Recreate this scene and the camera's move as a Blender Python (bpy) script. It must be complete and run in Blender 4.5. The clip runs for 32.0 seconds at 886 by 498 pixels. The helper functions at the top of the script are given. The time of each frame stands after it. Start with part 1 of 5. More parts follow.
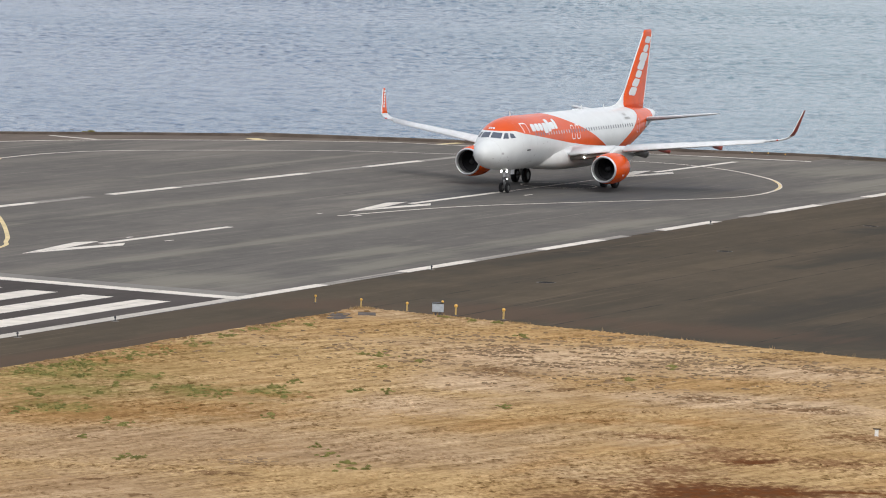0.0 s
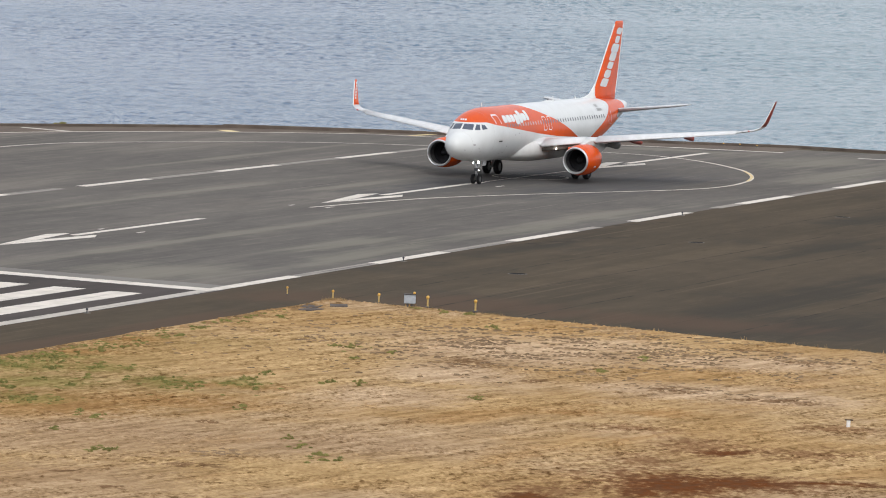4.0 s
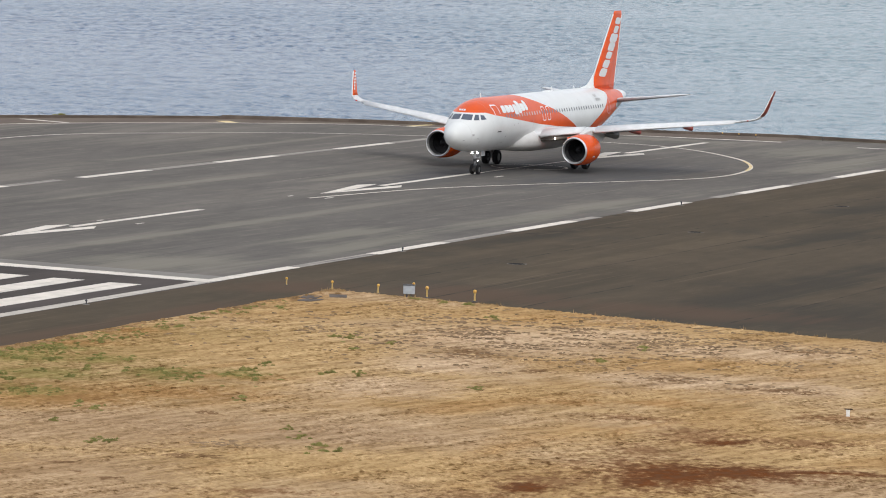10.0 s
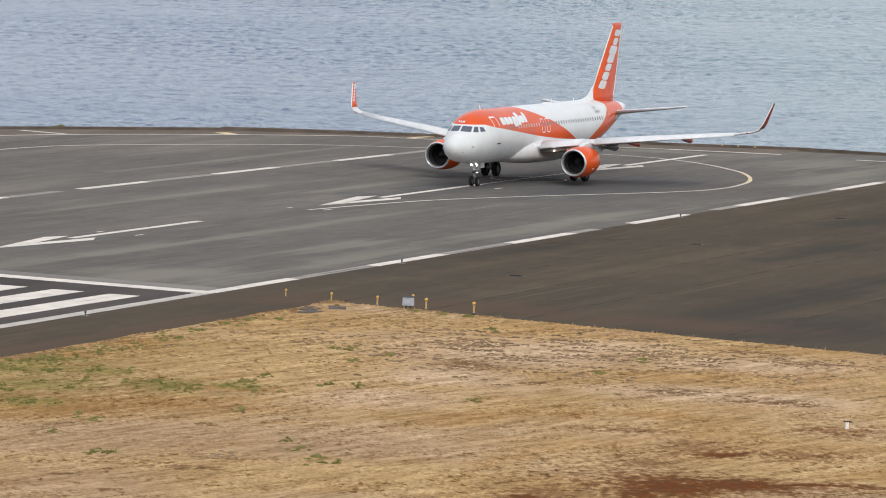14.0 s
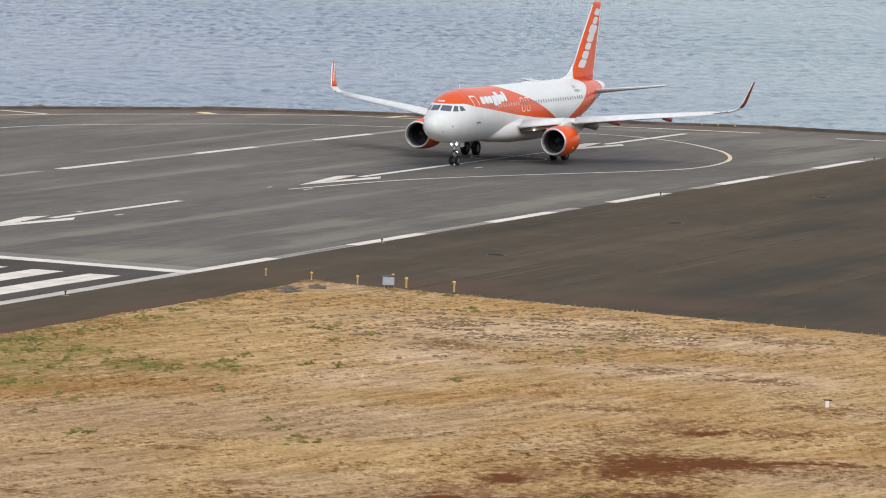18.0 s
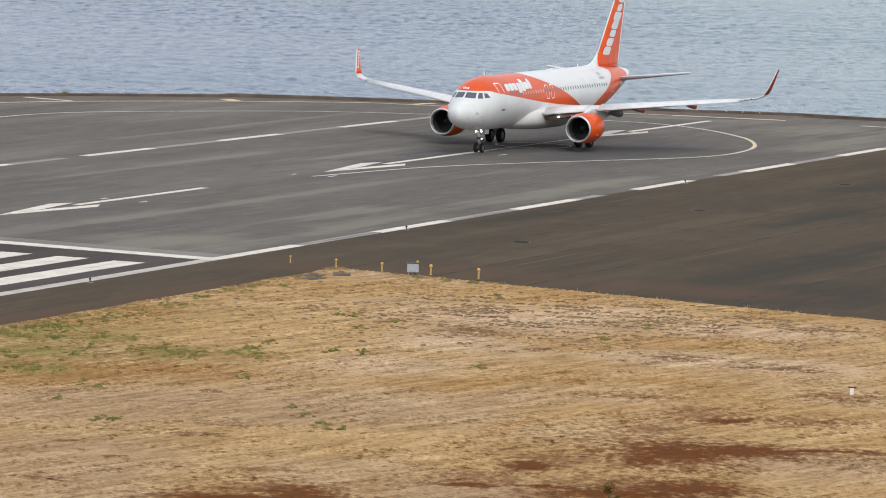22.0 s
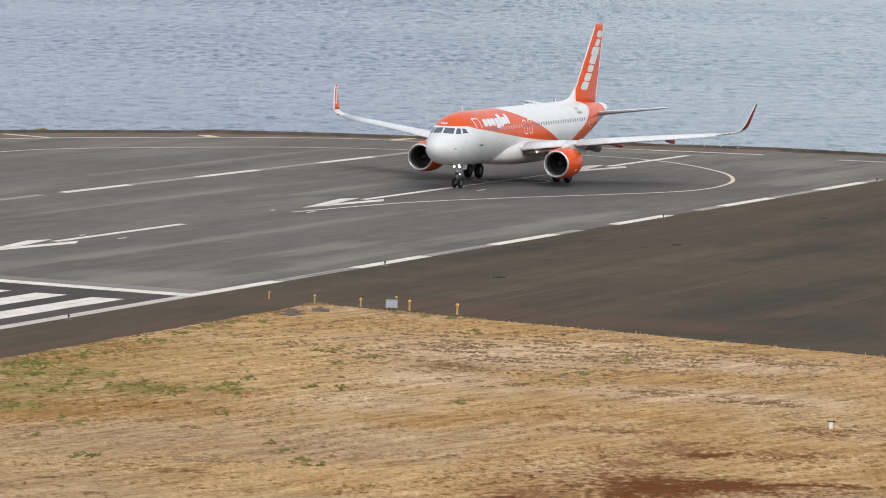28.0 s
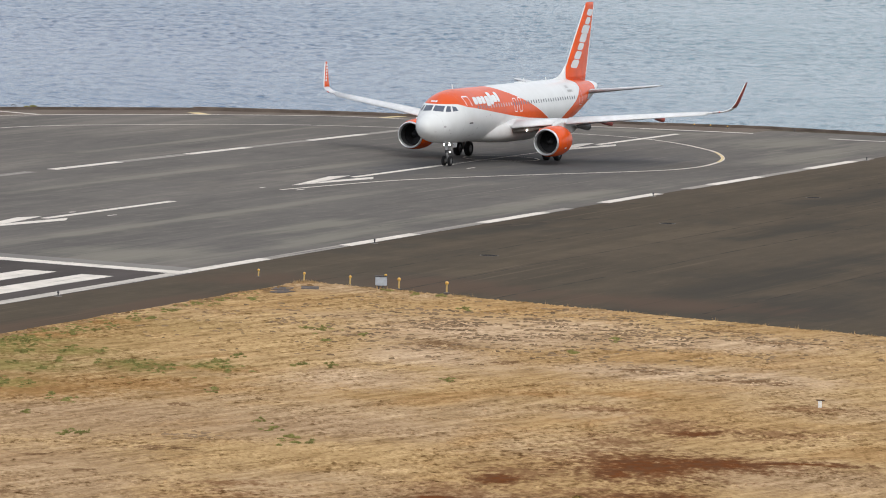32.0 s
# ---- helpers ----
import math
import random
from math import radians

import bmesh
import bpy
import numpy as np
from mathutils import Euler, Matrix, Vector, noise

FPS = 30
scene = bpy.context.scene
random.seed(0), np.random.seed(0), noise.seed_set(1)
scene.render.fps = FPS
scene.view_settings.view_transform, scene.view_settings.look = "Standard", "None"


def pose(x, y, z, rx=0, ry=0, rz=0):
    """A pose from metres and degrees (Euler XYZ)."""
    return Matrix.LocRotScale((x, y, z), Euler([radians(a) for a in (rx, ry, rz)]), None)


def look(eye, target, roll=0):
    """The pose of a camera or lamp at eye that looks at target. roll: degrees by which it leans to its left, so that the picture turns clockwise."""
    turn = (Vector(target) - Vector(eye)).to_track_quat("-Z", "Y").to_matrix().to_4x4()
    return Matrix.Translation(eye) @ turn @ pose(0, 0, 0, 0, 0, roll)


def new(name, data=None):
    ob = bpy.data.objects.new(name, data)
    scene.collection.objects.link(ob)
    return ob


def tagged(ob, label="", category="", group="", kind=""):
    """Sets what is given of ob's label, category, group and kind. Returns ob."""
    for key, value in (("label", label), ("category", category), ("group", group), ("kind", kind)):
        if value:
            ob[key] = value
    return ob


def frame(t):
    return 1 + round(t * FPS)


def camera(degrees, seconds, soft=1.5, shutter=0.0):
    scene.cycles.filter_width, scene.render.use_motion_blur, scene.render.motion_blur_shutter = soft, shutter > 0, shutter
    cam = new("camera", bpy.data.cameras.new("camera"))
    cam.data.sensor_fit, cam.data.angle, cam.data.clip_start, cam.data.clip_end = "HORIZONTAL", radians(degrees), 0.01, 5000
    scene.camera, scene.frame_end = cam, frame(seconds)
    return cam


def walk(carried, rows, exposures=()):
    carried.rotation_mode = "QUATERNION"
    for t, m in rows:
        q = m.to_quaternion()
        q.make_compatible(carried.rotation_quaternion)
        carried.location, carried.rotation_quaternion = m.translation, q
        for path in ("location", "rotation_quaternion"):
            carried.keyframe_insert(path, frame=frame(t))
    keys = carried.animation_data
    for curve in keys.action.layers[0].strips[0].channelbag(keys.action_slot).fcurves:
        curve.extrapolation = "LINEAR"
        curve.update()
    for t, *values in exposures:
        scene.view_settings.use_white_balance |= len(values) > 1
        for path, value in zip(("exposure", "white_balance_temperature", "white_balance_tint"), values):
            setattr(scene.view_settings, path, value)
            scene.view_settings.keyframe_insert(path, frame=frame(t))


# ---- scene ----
# the camera: one telephoto lens on a tripod head, pans and tilts slightly
EYE = (380.913, 155.273, 27.208)
cam = camera(9.5, 32.0, soft=1.0)
PATH = [
    (0.0, 85.5856, -1.9254, 112.9659),
    (0.5, 85.7635, -1.9548, 112.8338),
    (1.0, 85.8849, -1.6291, 112.7739),
    (1.5, 85.8532, -1.7030, 112.7196),
    (2.0, 85.8914, -1.8733, 112.6867),
    (2.5, 85.9212, -1.9651, 112.7006),
    (3.0, 85.8491, -1.9686, 112.6873),
    (3.5, 85.7437, -1.8988, 112.6585),
    (4.0, 85.5038, -1.8864, 112.6591),
    (4.5, 85.4264, -1.7098, 112.6397),
    (6.5, 85.4391, -2.0732, 112.6457),
    (7.0, 85.4739, -1.8640, 112.7043),
    (7.5, 85.5092, -1.7986, 112.6381),
    (8.0, 85.4106, -1.9288, 112.6605),
    (8.5, 85.1239, -1.9214, 112.7330),
    (9.0, 85.0636, -1.9920, 112.7729),
    (9.5, 85.2244, -1.8889, 112.7793),
    (10.0, 85.4009, -1.7379, 112.6383),
    (10.5, 85.5295, -1.7980, 112.5492),
    (11.0, 85.4986, -1.7836, 112.5777),
    (11.5, 85.4396, -1.7219, 112.5946),
    (12.0, 85.4198, -1.8499, 112.6232),
    (12.5, 85.4605, -1.8990, 112.6348),
    (13.0, 85.5111, -1.7761, 112.6637),
    (13.5, 85.5360, -1.7867, 112.6455),
    (15.5, 85.4577, -1.8627, 112.6228),
    (16.0, 85.3815, -1.6423, 112.5894),
    (16.5, 85.2967, -1.5817, 112.5758),
    (17.0, 85.2831, -1.7419, 112.5159),
    (17.5, 85.2901, -1.6665, 112.4459),
    (18.0, 85.3124, -1.7244, 112.4139),
    (18.5, 85.4161, -1.7773, 112.3866),
    (19.0, 85.5087, -1.7828, 112.3987),
    (19.5, 85.4923, -1.8144, 112.4871),
    (20.0, 85.4423, -1.8757, 112.5761),
    (20.5, 85.3582, -1.8522, 112.6253),
    (21.0, 85.3052, -1.7873, 112.6472),
    (21.5, 85.2974, -1.9587, 112.6755),
    (22.0, 85.1662, -1.7322, 112.6786),
    (22.5, 85.1752, -1.9655, 112.6622),
    (23.0, 85.2569, -1.9938, 112.6313),
    (23.5, 85.3497, -1.8921, 112.5204),
    (24.0, 85.2742, -1.5253, 112.3770),
    (24.5, 85.2153, -1.6081, 112.0547),
    (25.0, 85.3610, -1.1643, 112.1661),
    (25.5, 85.7555, -1.6496, 112.6117),
    (27.5, 85.5543, -1.7620, 112.5394),
    (28.0, 85.5538, -1.5635, 112.4337),
    (28.5, 85.4562, -1.8700, 112.4450),
    (29.0, 85.3890, -1.8433, 112.4623),
    (29.5, 85.2765, -1.7367, 112.4444),
    (30.0, 85.2019, -1.7242, 112.4151),
    (30.5, 85.3580, -1.5519, 112.3752),
    (31.0, 85.3383, -1.4343, 112.3419),
    (31.5, 85.3397, -1.6219, 112.3115),
    (32.0, 85.3188, -1.7109, 112.3335),
]
walk(cam, [(t, pose(*EYE, rx, ry, rz)) for t, rx, ry, rz in PATH], exposures=[(0.0, 0.45), (32.0, 0.45)])

# ---- light: bright overcast ----
world = bpy.data.worlds.new("overcast_sky")
scene.world = world
world.use_nodes = True
wn = world.node_tree
wn.nodes.clear()
w_out = wn.nodes.new("ShaderNodeOutputWorld")
w_bg = wn.nodes.new("ShaderNodeBackground")
w_sky = wn.nodes.new("ShaderNodeTexSky")
w_sky.sky_type = "NISHITA"
w_sky.sun_disc = False
SUN_ELEVATION, SUN_TURN = radians(46), radians(48)
w_sky.sun_elevation, w_sky.sun_rotation = SUN_ELEVATION, SUN_TURN
w_sky.dust_density, w_sky.air_density = 4.0, 1.0
w_hue = wn.nodes.new("ShaderNodeHueSaturation")
w_hue.inputs["Saturation"].default_value = 0.42
w_bg.inputs["Strength"].default_value = 0.125
w_cloud = wn.nodes.new("ShaderNodeMix")
w_cloud.data_type = "RGBA"
w_cloud.inputs[0].default_value = 0.6
w_cloud.inputs[7].default_value = (5.75, 6.05, 6.6, 1.0)
wn.links.new(w_sky.outputs[0], w_hue.inputs["Color"])
wn.links.new(w_hue.outputs[0], w_cloud.inputs[6])
wn.links.new(w_cloud.outputs[2], w_bg.inputs["Color"])
wn.links.new(w_bg.outputs[0], w_out.inputs["Surface"])
sun = new("sun", bpy.data.lights.new("sun", "SUN"))
sun.data.energy, sun.data.angle, sun.data.color = 0.84, radians(34), (1.0, 0.975, 0.94)
sun.matrix_world = look((74.3, 66.9, 103.5), (0, 0, 0))


# ---- materials ----
class Nodes:
    """Short hand for node trees of a material."""

    def __init__(self, name):
        self.mat = bpy.data.materials.new(name)
        self.mat.use_nodes = True
        self.tree = self.mat.node_tree
        self.bsdf = self.tree.nodes["Principled BSDF"]
        self.coord = self.add("ShaderNodeTexCoord").outputs["Object"]

    def add(self, kind):
        return self.tree.nodes.new(kind)

    def link(self, a, b):
        self.tree.links.new(a, b)

    def feed(self, value, socket):
        if hasattr(value, "is_output"):
            self.link(value, socket)
        else:
            socket.default_value = value

    def stretched(self, scale, turn=0.0):
        m = self.add("ShaderNodeMapping")
        m.inputs["Scale"].default_value = scale
        m.inputs["Rotation"].default_value = (0, 0, radians(turn))
        self.link(self.coord, m.inputs["Vector"])
        return m.outputs[0]

    def aligned(self, turn, along, across):
        """Places measured in features of that length and width, laid at that angle."""
        m = self.add("ShaderNodeMapping")
        m.vector_type = "TEXTURE"
        m.inputs["Rotation"].default_value = (0, 0, radians(turn))
        m.inputs["Scale"].default_value = (along, across, 1.0)
        self.link(self.coord, m.inputs["Vector"])
        return m.outputs[0]

    def noise(self, scale, detail=4, rough=0.55, vector=None, distort=0.0):
        n = self.add("ShaderNodeTexNoise")
        n.inputs["Scale"].default_value, n.inputs["Detail"].default_value = scale, detail
        n.inputs["Roughness"].default_value, n.inputs["Distortion"].default_value = rough, distort
        self.link(vector or self.coord, n.inputs["Vector"])
        return n.outputs["Fac"]

    def ramp(self, value, lo, hi, a=0.0, b=1.0):
        m = self.add("ShaderNodeMapRange")
        m.interpolation_type = "SMOOTHSTEP"
        for i, v in enumerate((value, lo, hi, a, b)):
            self.feed(v, m.inputs[i])
        return m.outputs[0]

    def math(self, op, a, b=0.0):
        m = self.add("ShaderNodeMath")
        m.operation = op
        self.feed(a, m.inputs[0])
        self.feed(b, m.inputs[1])
        return m.outputs[0]

    def mix(self, fac, a, b, blend="MIX"):
        m = self.add("ShaderNodeMix")
        m.data_type, m.blend_type = "RGBA", blend
        self.feed(fac, m.inputs[0])
        for v, i in ((a, 6), (b, 7)):
            self.feed(v if hasattr(v, "is_output") else (*v[:3], 1.0), m.inputs[i])
        return m.outputs[2]

    def xyz(self):
        s = self.add("ShaderNodeSeparateXYZ")
        self.link(self.coord, s.inputs[0])
        return s.outputs

    def curve(self, value, points, xs, ys):
        """A curve through points (x, y), with x in the range xs and y in ys."""
        v = self.math("DIVIDE", self.math("SUBTRACT", value, xs[0]), xs[1] - xs[0])
        n = self.add("ShaderNodeFloatCurve")
        self.link(v, n.inputs["Value"])
        c = n.mapping.curves[0]
        pts = [((x - xs[0]) / (xs[1] - xs[0]), (y - ys[0]) / (ys[1] - ys[0])) for x, y in points]
        c.points[0].location, c.points[1].location = pts[0], pts[-1]
        for p in pts[1:-1]:
            c.points.new(*p)
        for p in c.points:
            p.handle_type = "VECTOR"
        n.mapping.update()
        return self.math("ADD", self.math("MULTIPLY", n.outputs[0], ys[1] - ys[0]), ys[0])

    def bump(self, height, strength=0.3, distance=0.01):
        b = self.add("ShaderNodeBump")
        b.inputs["Strength"].default_value, b.inputs["Distance"].default_value = strength, distance
        self.link(height, b.inputs["Height"])
        self.link(b.outputs[0], self.bsdf.inputs["Normal"])

    def finish(self, color, rough=0.6, metal=0.0, gloss=0.5):
        self.bsdf.inputs["Specular IOR Level"].default_value = gloss
        self.feed(color if hasattr(color, "is_output") else (*color, 1.0), self.bsdf.inputs["Base Color"])
        self.feed(rough, self.bsdf.inputs["Roughness"])
        self.bsdf.inputs["Metallic"].default_value = metal
        return self.mat


def plain(name, color, rough=0.5, metal=0.0, vary=0.12, scale=3.0, bump=0.0, dirt=None, gloss=0.5):
    """A surface of one colour with grain and soiling at two scales."""
    n = Nodes(name)
    lo = tuple(c * (1 - vary) for c in color)
    hi = tuple(min(1.0, c * (1 + vary)) for c in color)
    c = n.mix(n.ramp(n.noise(scale, 5), 0.3, 0.7), lo, hi)
    c = n.mix(n.ramp(n.noise(scale * 9, 3), 0.55, 0.8, 0, 0.5), c, dirt or tuple(x * (1 - 2 * vary) for x in color))
    if bump:
        n.bump(n.noise(scale * 12, 4), bump, 0.01)
    return n.finish(c, rough, metal, gloss)


def glow(name, color, strength):
    n = Nodes(name)
    n.bsdf.inputs["Emission Color"].default_value = (*color, 1)
    n.bsdf.inputs["Emission Strength"].default_value = strength
    return n.finish(color, 0.3)


WHITE, ORANGE = (0.69, 0.705, 0.70), (0.68, 0.080, 0.004)


def blots(n, vector, spots):
    """How deep a point lies inside the nearest of some oval spots (x, y, radius along x, radius along y): 1 in the middle, 0 at the rim."""
    total = None
    for x, y, rx, ry in spots:
        m = n.add("ShaderNodeMapping")
        m.vector_type = "TEXTURE"
        m.inputs["Location"].default_value, m.inputs["Scale"].default_value = (x, y, 0), (rx, ry, 1)
        n.link(vector, m.inputs["Vector"])
        v = n.add("ShaderNodeVectorMath")
        v.operation = "LENGTH"
        n.link(m.outputs[0], v.inputs[0])
        d = v.outputs["Value"]
        total = d if total is None else n.math("MINIMUM", total, d)
    return n.math("SUBTRACT", 1.0, total)


def asphalt(name, base, tone, streak, warm, pale=(), dark=(), dirt=()):
    """Worn asphalt with soft lanes along the runway, patches, a few scratches and fine grain."""
    n = Nodes(name)
    c = n.mix(n.ramp(n.noise(0.035, 5, 0.6), 0.35, 0.68), base, tone)
    lane = n.noise(1.0, 4, 0.55, n.aligned(0.6, 80, 6.5))
    c = n.mix(n.ramp(lane, 0.50, 0.66, 0, 0.6), c, streak)
    c = n.mix(n.ramp(lane, 0.48, 0.34, 0, 0.5), c, tuple(x * 0.78 for x in base))
    scuff = n.noise(1.0, 6, 0.65, n.aligned(-0.5, 24, 1.7))
    c = n.mix(n.ramp(scuff, 0.53, 0.70, 0, 0.45), c, streak)
    c = n.mix(n.ramp(scuff, 0.46, 0.32, 0, 0.35), c, tuple(x * 0.72 for x in base))
    cloud = n.noise(0.09, 5, 0.65)
    c = n.mix(n.ramp(cloud, 0.52, 0.68, 0, 0.55), c, warm)
    c = n.mix(n.ramp(cloud, 0.46, 0.34, 0, 0.35), c, tuple(x * 0.82 for x in base))
    thin = n.noise(1.0, 4, 0.6, n.aligned(0.2, 55, 0.6))
    c = n.mix(n.ramp(thin, 0.63, 0.67, 0, 0.45), c, tuple(x * 1.3 for x in streak))
    mark = n.noise(1.0, 4, 0.7, n.aligned(1.5, 9, 0.45))
    c = n.mix(n.ramp(mark, 0.67, 0.74, 0, 0.45), c, tuple(min(0.4, x * 1.5) for x in streak))
    grit = n.noise(1.0, 6, 0.7, n.aligned(1.0, 4.0, 1.2))
    c = n.mix(n.ramp(grit, 0.50, 0.72, 0, 0.30), c, tuple(x * 0.62 for x in base))
    c = n.mix(n.ramp(grit, 0.50, 0.30, 0, 0.30), c, tuple(x * 1.05 for x in streak))
    c = n.mix(n.ramp(n.noise(1.6, 6, 0.7), 0.45, 0.8, 0, 0.25), c, tuple(x * 0.6 for x in base))
    rag = n.math("ADD", n.math("MULTIPLY", n.math("SUBTRACT", scuff, 0.5), 2.4), n.math("MULTIPLY", n.math("SUBTRACT", cloud, 0.5), 2.0))
    if pale:
        c = n.mix(n.ramp(n.math("ADD", blots(n, n.coord, pale), rag), -0.2, 0.9, 0, 0.62), c, tuple(x * f for x, f in zip(streak, (1.06, 1.11, 1.04))))
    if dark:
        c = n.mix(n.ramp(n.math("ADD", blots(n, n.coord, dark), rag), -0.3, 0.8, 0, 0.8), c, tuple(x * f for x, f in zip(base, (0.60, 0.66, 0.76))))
    if dirt:
        c = n.mix(n.ramp(n.math("ADD", blots(n, n.coord, dirt), rag), -0.35, 0.6, 0, 0.7), c, (0.090, 0.056, 0.036))
    joint = n.math("LESS_THAN", n.math("ABSOLUTE", n.math("SUBTRACT", n.math("FRACT", n.math("DIVIDE", n.xyz()[1], 5.6)), 0.5)), 0.006)
    joint = n.math("MULTIPLY", joint, n.ramp(n.noise(0.12, 3, 0.5), 0.45, 0.6))
    c = n.mix(n.math("MULTIPLY", joint, 0.5), c, tuple(x * 0.5 for x in base))
    n.bump(n.noise(20, 3), 0.2, 0.006)
    return n.finish(c, 0.93, gloss=0.12)


M = {}
# dark ovals under the airliner: rubbered asphalt, deepened to paint in its shade
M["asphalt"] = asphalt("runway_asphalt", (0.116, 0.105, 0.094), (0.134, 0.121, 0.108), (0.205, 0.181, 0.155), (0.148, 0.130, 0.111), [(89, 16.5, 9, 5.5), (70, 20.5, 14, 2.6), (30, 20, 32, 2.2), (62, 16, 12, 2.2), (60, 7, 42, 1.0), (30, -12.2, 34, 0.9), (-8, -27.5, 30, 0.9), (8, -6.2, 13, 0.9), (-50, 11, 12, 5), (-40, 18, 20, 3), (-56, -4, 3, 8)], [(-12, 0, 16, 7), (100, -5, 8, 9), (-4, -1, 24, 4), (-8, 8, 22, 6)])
M["asphalt_dark"] = asphalt("threshold_asphalt", (0.061, 0.051, 0.047), (0.069, 0.058, 0.053), (0.095, 0.079, 0.071), (0.057, 0.048, 0.041))
SHOULDER_DARK = [(82, 53.6, 30, 3.0), (60, 62, 26, 5), (96, 60, 10, 6), (50, 26.5, 14, 1.4), (40, 42, 16, 2), (0, 36, 24, 2)]
SHOULDER_DIRT = [(150, 31.5, 30, 2.6), (118, 31.8, 16, 1.8), (101, 30, 5, 4), (98, 40, 5, 5), (99, 52, 4, 9)]
M["asphalt_brown"] = asphalt("shoulder_asphalt", (0.066, 0.0505, 0.0328), (0.081, 0.0615, 0.0400), (0.112, 0.084, 0.053), (0.050, 0.0415, 0.0315), [], SHOULDER_DARK, SHOULDER_DIRT)
M["asphalt_rim"] = asphalt("rim_asphalt", (0.125, 0.096, 0.078), (0.140, 0.110, 0.090), (0.175, 0.140, 0.112), (0.110, 0.088, 0.070))
M["asphalt_pale"] = asphalt("pale_asphalt", (0.20, 0.185, 0.165), (0.22, 0.205, 0.185), (0.25, 0.235, 0.21), (0.19, 0.175, 0.155))


def paint(name, color, under, wear):
    """Road paint, worn through to the asphalt in specks and streaks."""
    n = Nodes(name)
    worn = n.ramp(n.noise(1.0, 6, 0.7, n.stretched((0.06, 2.2, 1))), wear, wear + 0.2)
    c = n.mix(n.ramp(n.noise(0.7, 4), 0.3, 0.7), color, tuple(x * 0.82 for x in color))
    return n.finish(n.mix(worn, c, under), 0.85, gloss=0.15)


M["paint"] = paint("white_road_paint", (0.71, 0.65, 0.575), (0.22, 0.20, 0.18), 0.55)
M["paint_worn"] = paint("worn_white_road_paint", (0.52, 0.475, 0.42), (0.17, 0.15, 0.135), 0.50)
M["paint_faded"] = paint("faded_white_paint", (0.33, 0.30, 0.262), (0.15, 0.14, 0.13), 0.45)
M["paint_yellow"] = paint("yellow_road_paint", (0.70, 0.56, 0.31), (0.15, 0.13, 0.11), 0.60)
M["paint_line"] = paint("thin_faded_line_paint", (0.70, 0.63, 0.545), (0.24, 0.22, 0.2), 0.58)
M["kerb"] = plain("kerb_concrete", (0.125, 0.100, 0.083), 0.9, vary=0.3, scale=0.4, gloss=0.1)
M["concrete"] = plain("grey_concrete", (0.115, 0.096, 0.085), 0.9, vary=0.25, scale=1.2, bump=0.3, gloss=0.1)


# places on the grass: distance along and across the slope towards the hill, and the two radii
RED_EARTH = [(189.0, 6.2, 4.4, 2.4), (187.8, 8.9, 2.8, 2.8), (187.3, 12.0, 0.7, 3.0), (200.2, 6.0, 2.6, 2.7), (202.6, 3.0, 1.9, 3.4), (205.7, -0.2, 1.7, 2.4), (201.1, -2.8, 0.7, 1.4), (194.4, -0.3, 1.7, 1.1), (200.7, 0.2, 0.7, 1.8), (206.8, -9.4, 3.8, 1.7), (208.2, -12.2, 2.3, 3.3), (176.2, 9.0, 1.2, 1.3), (192.1, 4.6, 2.3, 1.0)]
BARE_SOIL = [(174.6, 8.0, 4.4, 2.7), (189.1, 5.2, 8.4, 5.2), (187.9, 10.6, 3.0, 5.4), (200.6, 3.7, 6.0, 4.6), (198.7, -2.3, 3.2, 2.5), (192.4, 0.8, 4.2, 2.4), (176.0, 12.5, 3.1, 3.9), (180.3, 5.1, 3.8, 2.2), (204.3, -10.3, 4.4, 3.7), (198.4, -11.1, 1.4, 2.5), (165.3, 14.9, 2.1, 2.4), (168.2, 5.3, 1.6, 2.9)]
DARK_STUBBLE = [(150.3, 8.3, 1.9, 1.6), (154.4, 12.4, 1.0, 2.0), (155.1, 14.0, 0.8, 1.4), (133.9, 15.3, 0.9, 1.8), (134.4, 17.3, 0.8, 1.8), (140.4, -1.8, 2.9, 1.6), (187.2, -14.5, 1.0, 1.8), (183.5, -13.0, 0.6, 1.3), (190.4, -19.4, 0.8, 0.7), (193.2, -18.6, 0.6, 0.5), (195.5, -17.2, 0.8, 0.6), (147.8, 1.1, 0.9, 1.1), (128.3, 13.3, 1.0, 1.8), (203.3, -19.4, 0.7, 1.3), (170.0, -14.3, 0.8, 0.8)]
OCHRE = [(165.1, -21.3, 4.6, 4.9), (162.1, -16.4, 3.4, 4.6), (161.6, 6.8, 1.6, 1.9), (162.5, 2.4, 1.4, 1.6), (132.9, -19.6, 1.8, 2.0), (154.9, -13.3, 1.3, 3.2), (140.3, -22.7, 1.4, 2.8)]
GREY_STUBBLE = [(132.2, 0.5, 8.0, 6.9), (128.1, 5.1, 5.0, 4.6), (145.5, -2.8, 5.0, 3.4), (136.0, 12.8, 4.2, 6.0), (157.3, -6.1, 5.1, 4.1), (151.5, 7.7, 4.3, 4.2), (153.4, 13.9, 3.1, 4.5)]
DULL_STRAW = [(177.6, -18.5, 9.0, 7.0), (196, -19, 12, 6), (203, -3, 6, 5), (178, -8, 6, 6), (192, 12, 6, 5)]
OLIVE_STRAW = [(150, -24.5, 13, 8.5), (158, -20, 11, 8), (143, -21, 8, 5), (134, -17, 5, 5)]
GREEN_FLUSH = [(148.6, -24.1, 3.8, 3.3), (143.1, -23.1, 2.3, 2.8), (154.3, -17.1, 2.6, 1.9), (163.2, -23.0, 2.4, 2.3), (153.6, -13.3, 2.1, 1.6), (148.6, -20.2, 2.2, 2.2), (155.9, -22.7, 3.1, 3.2)]


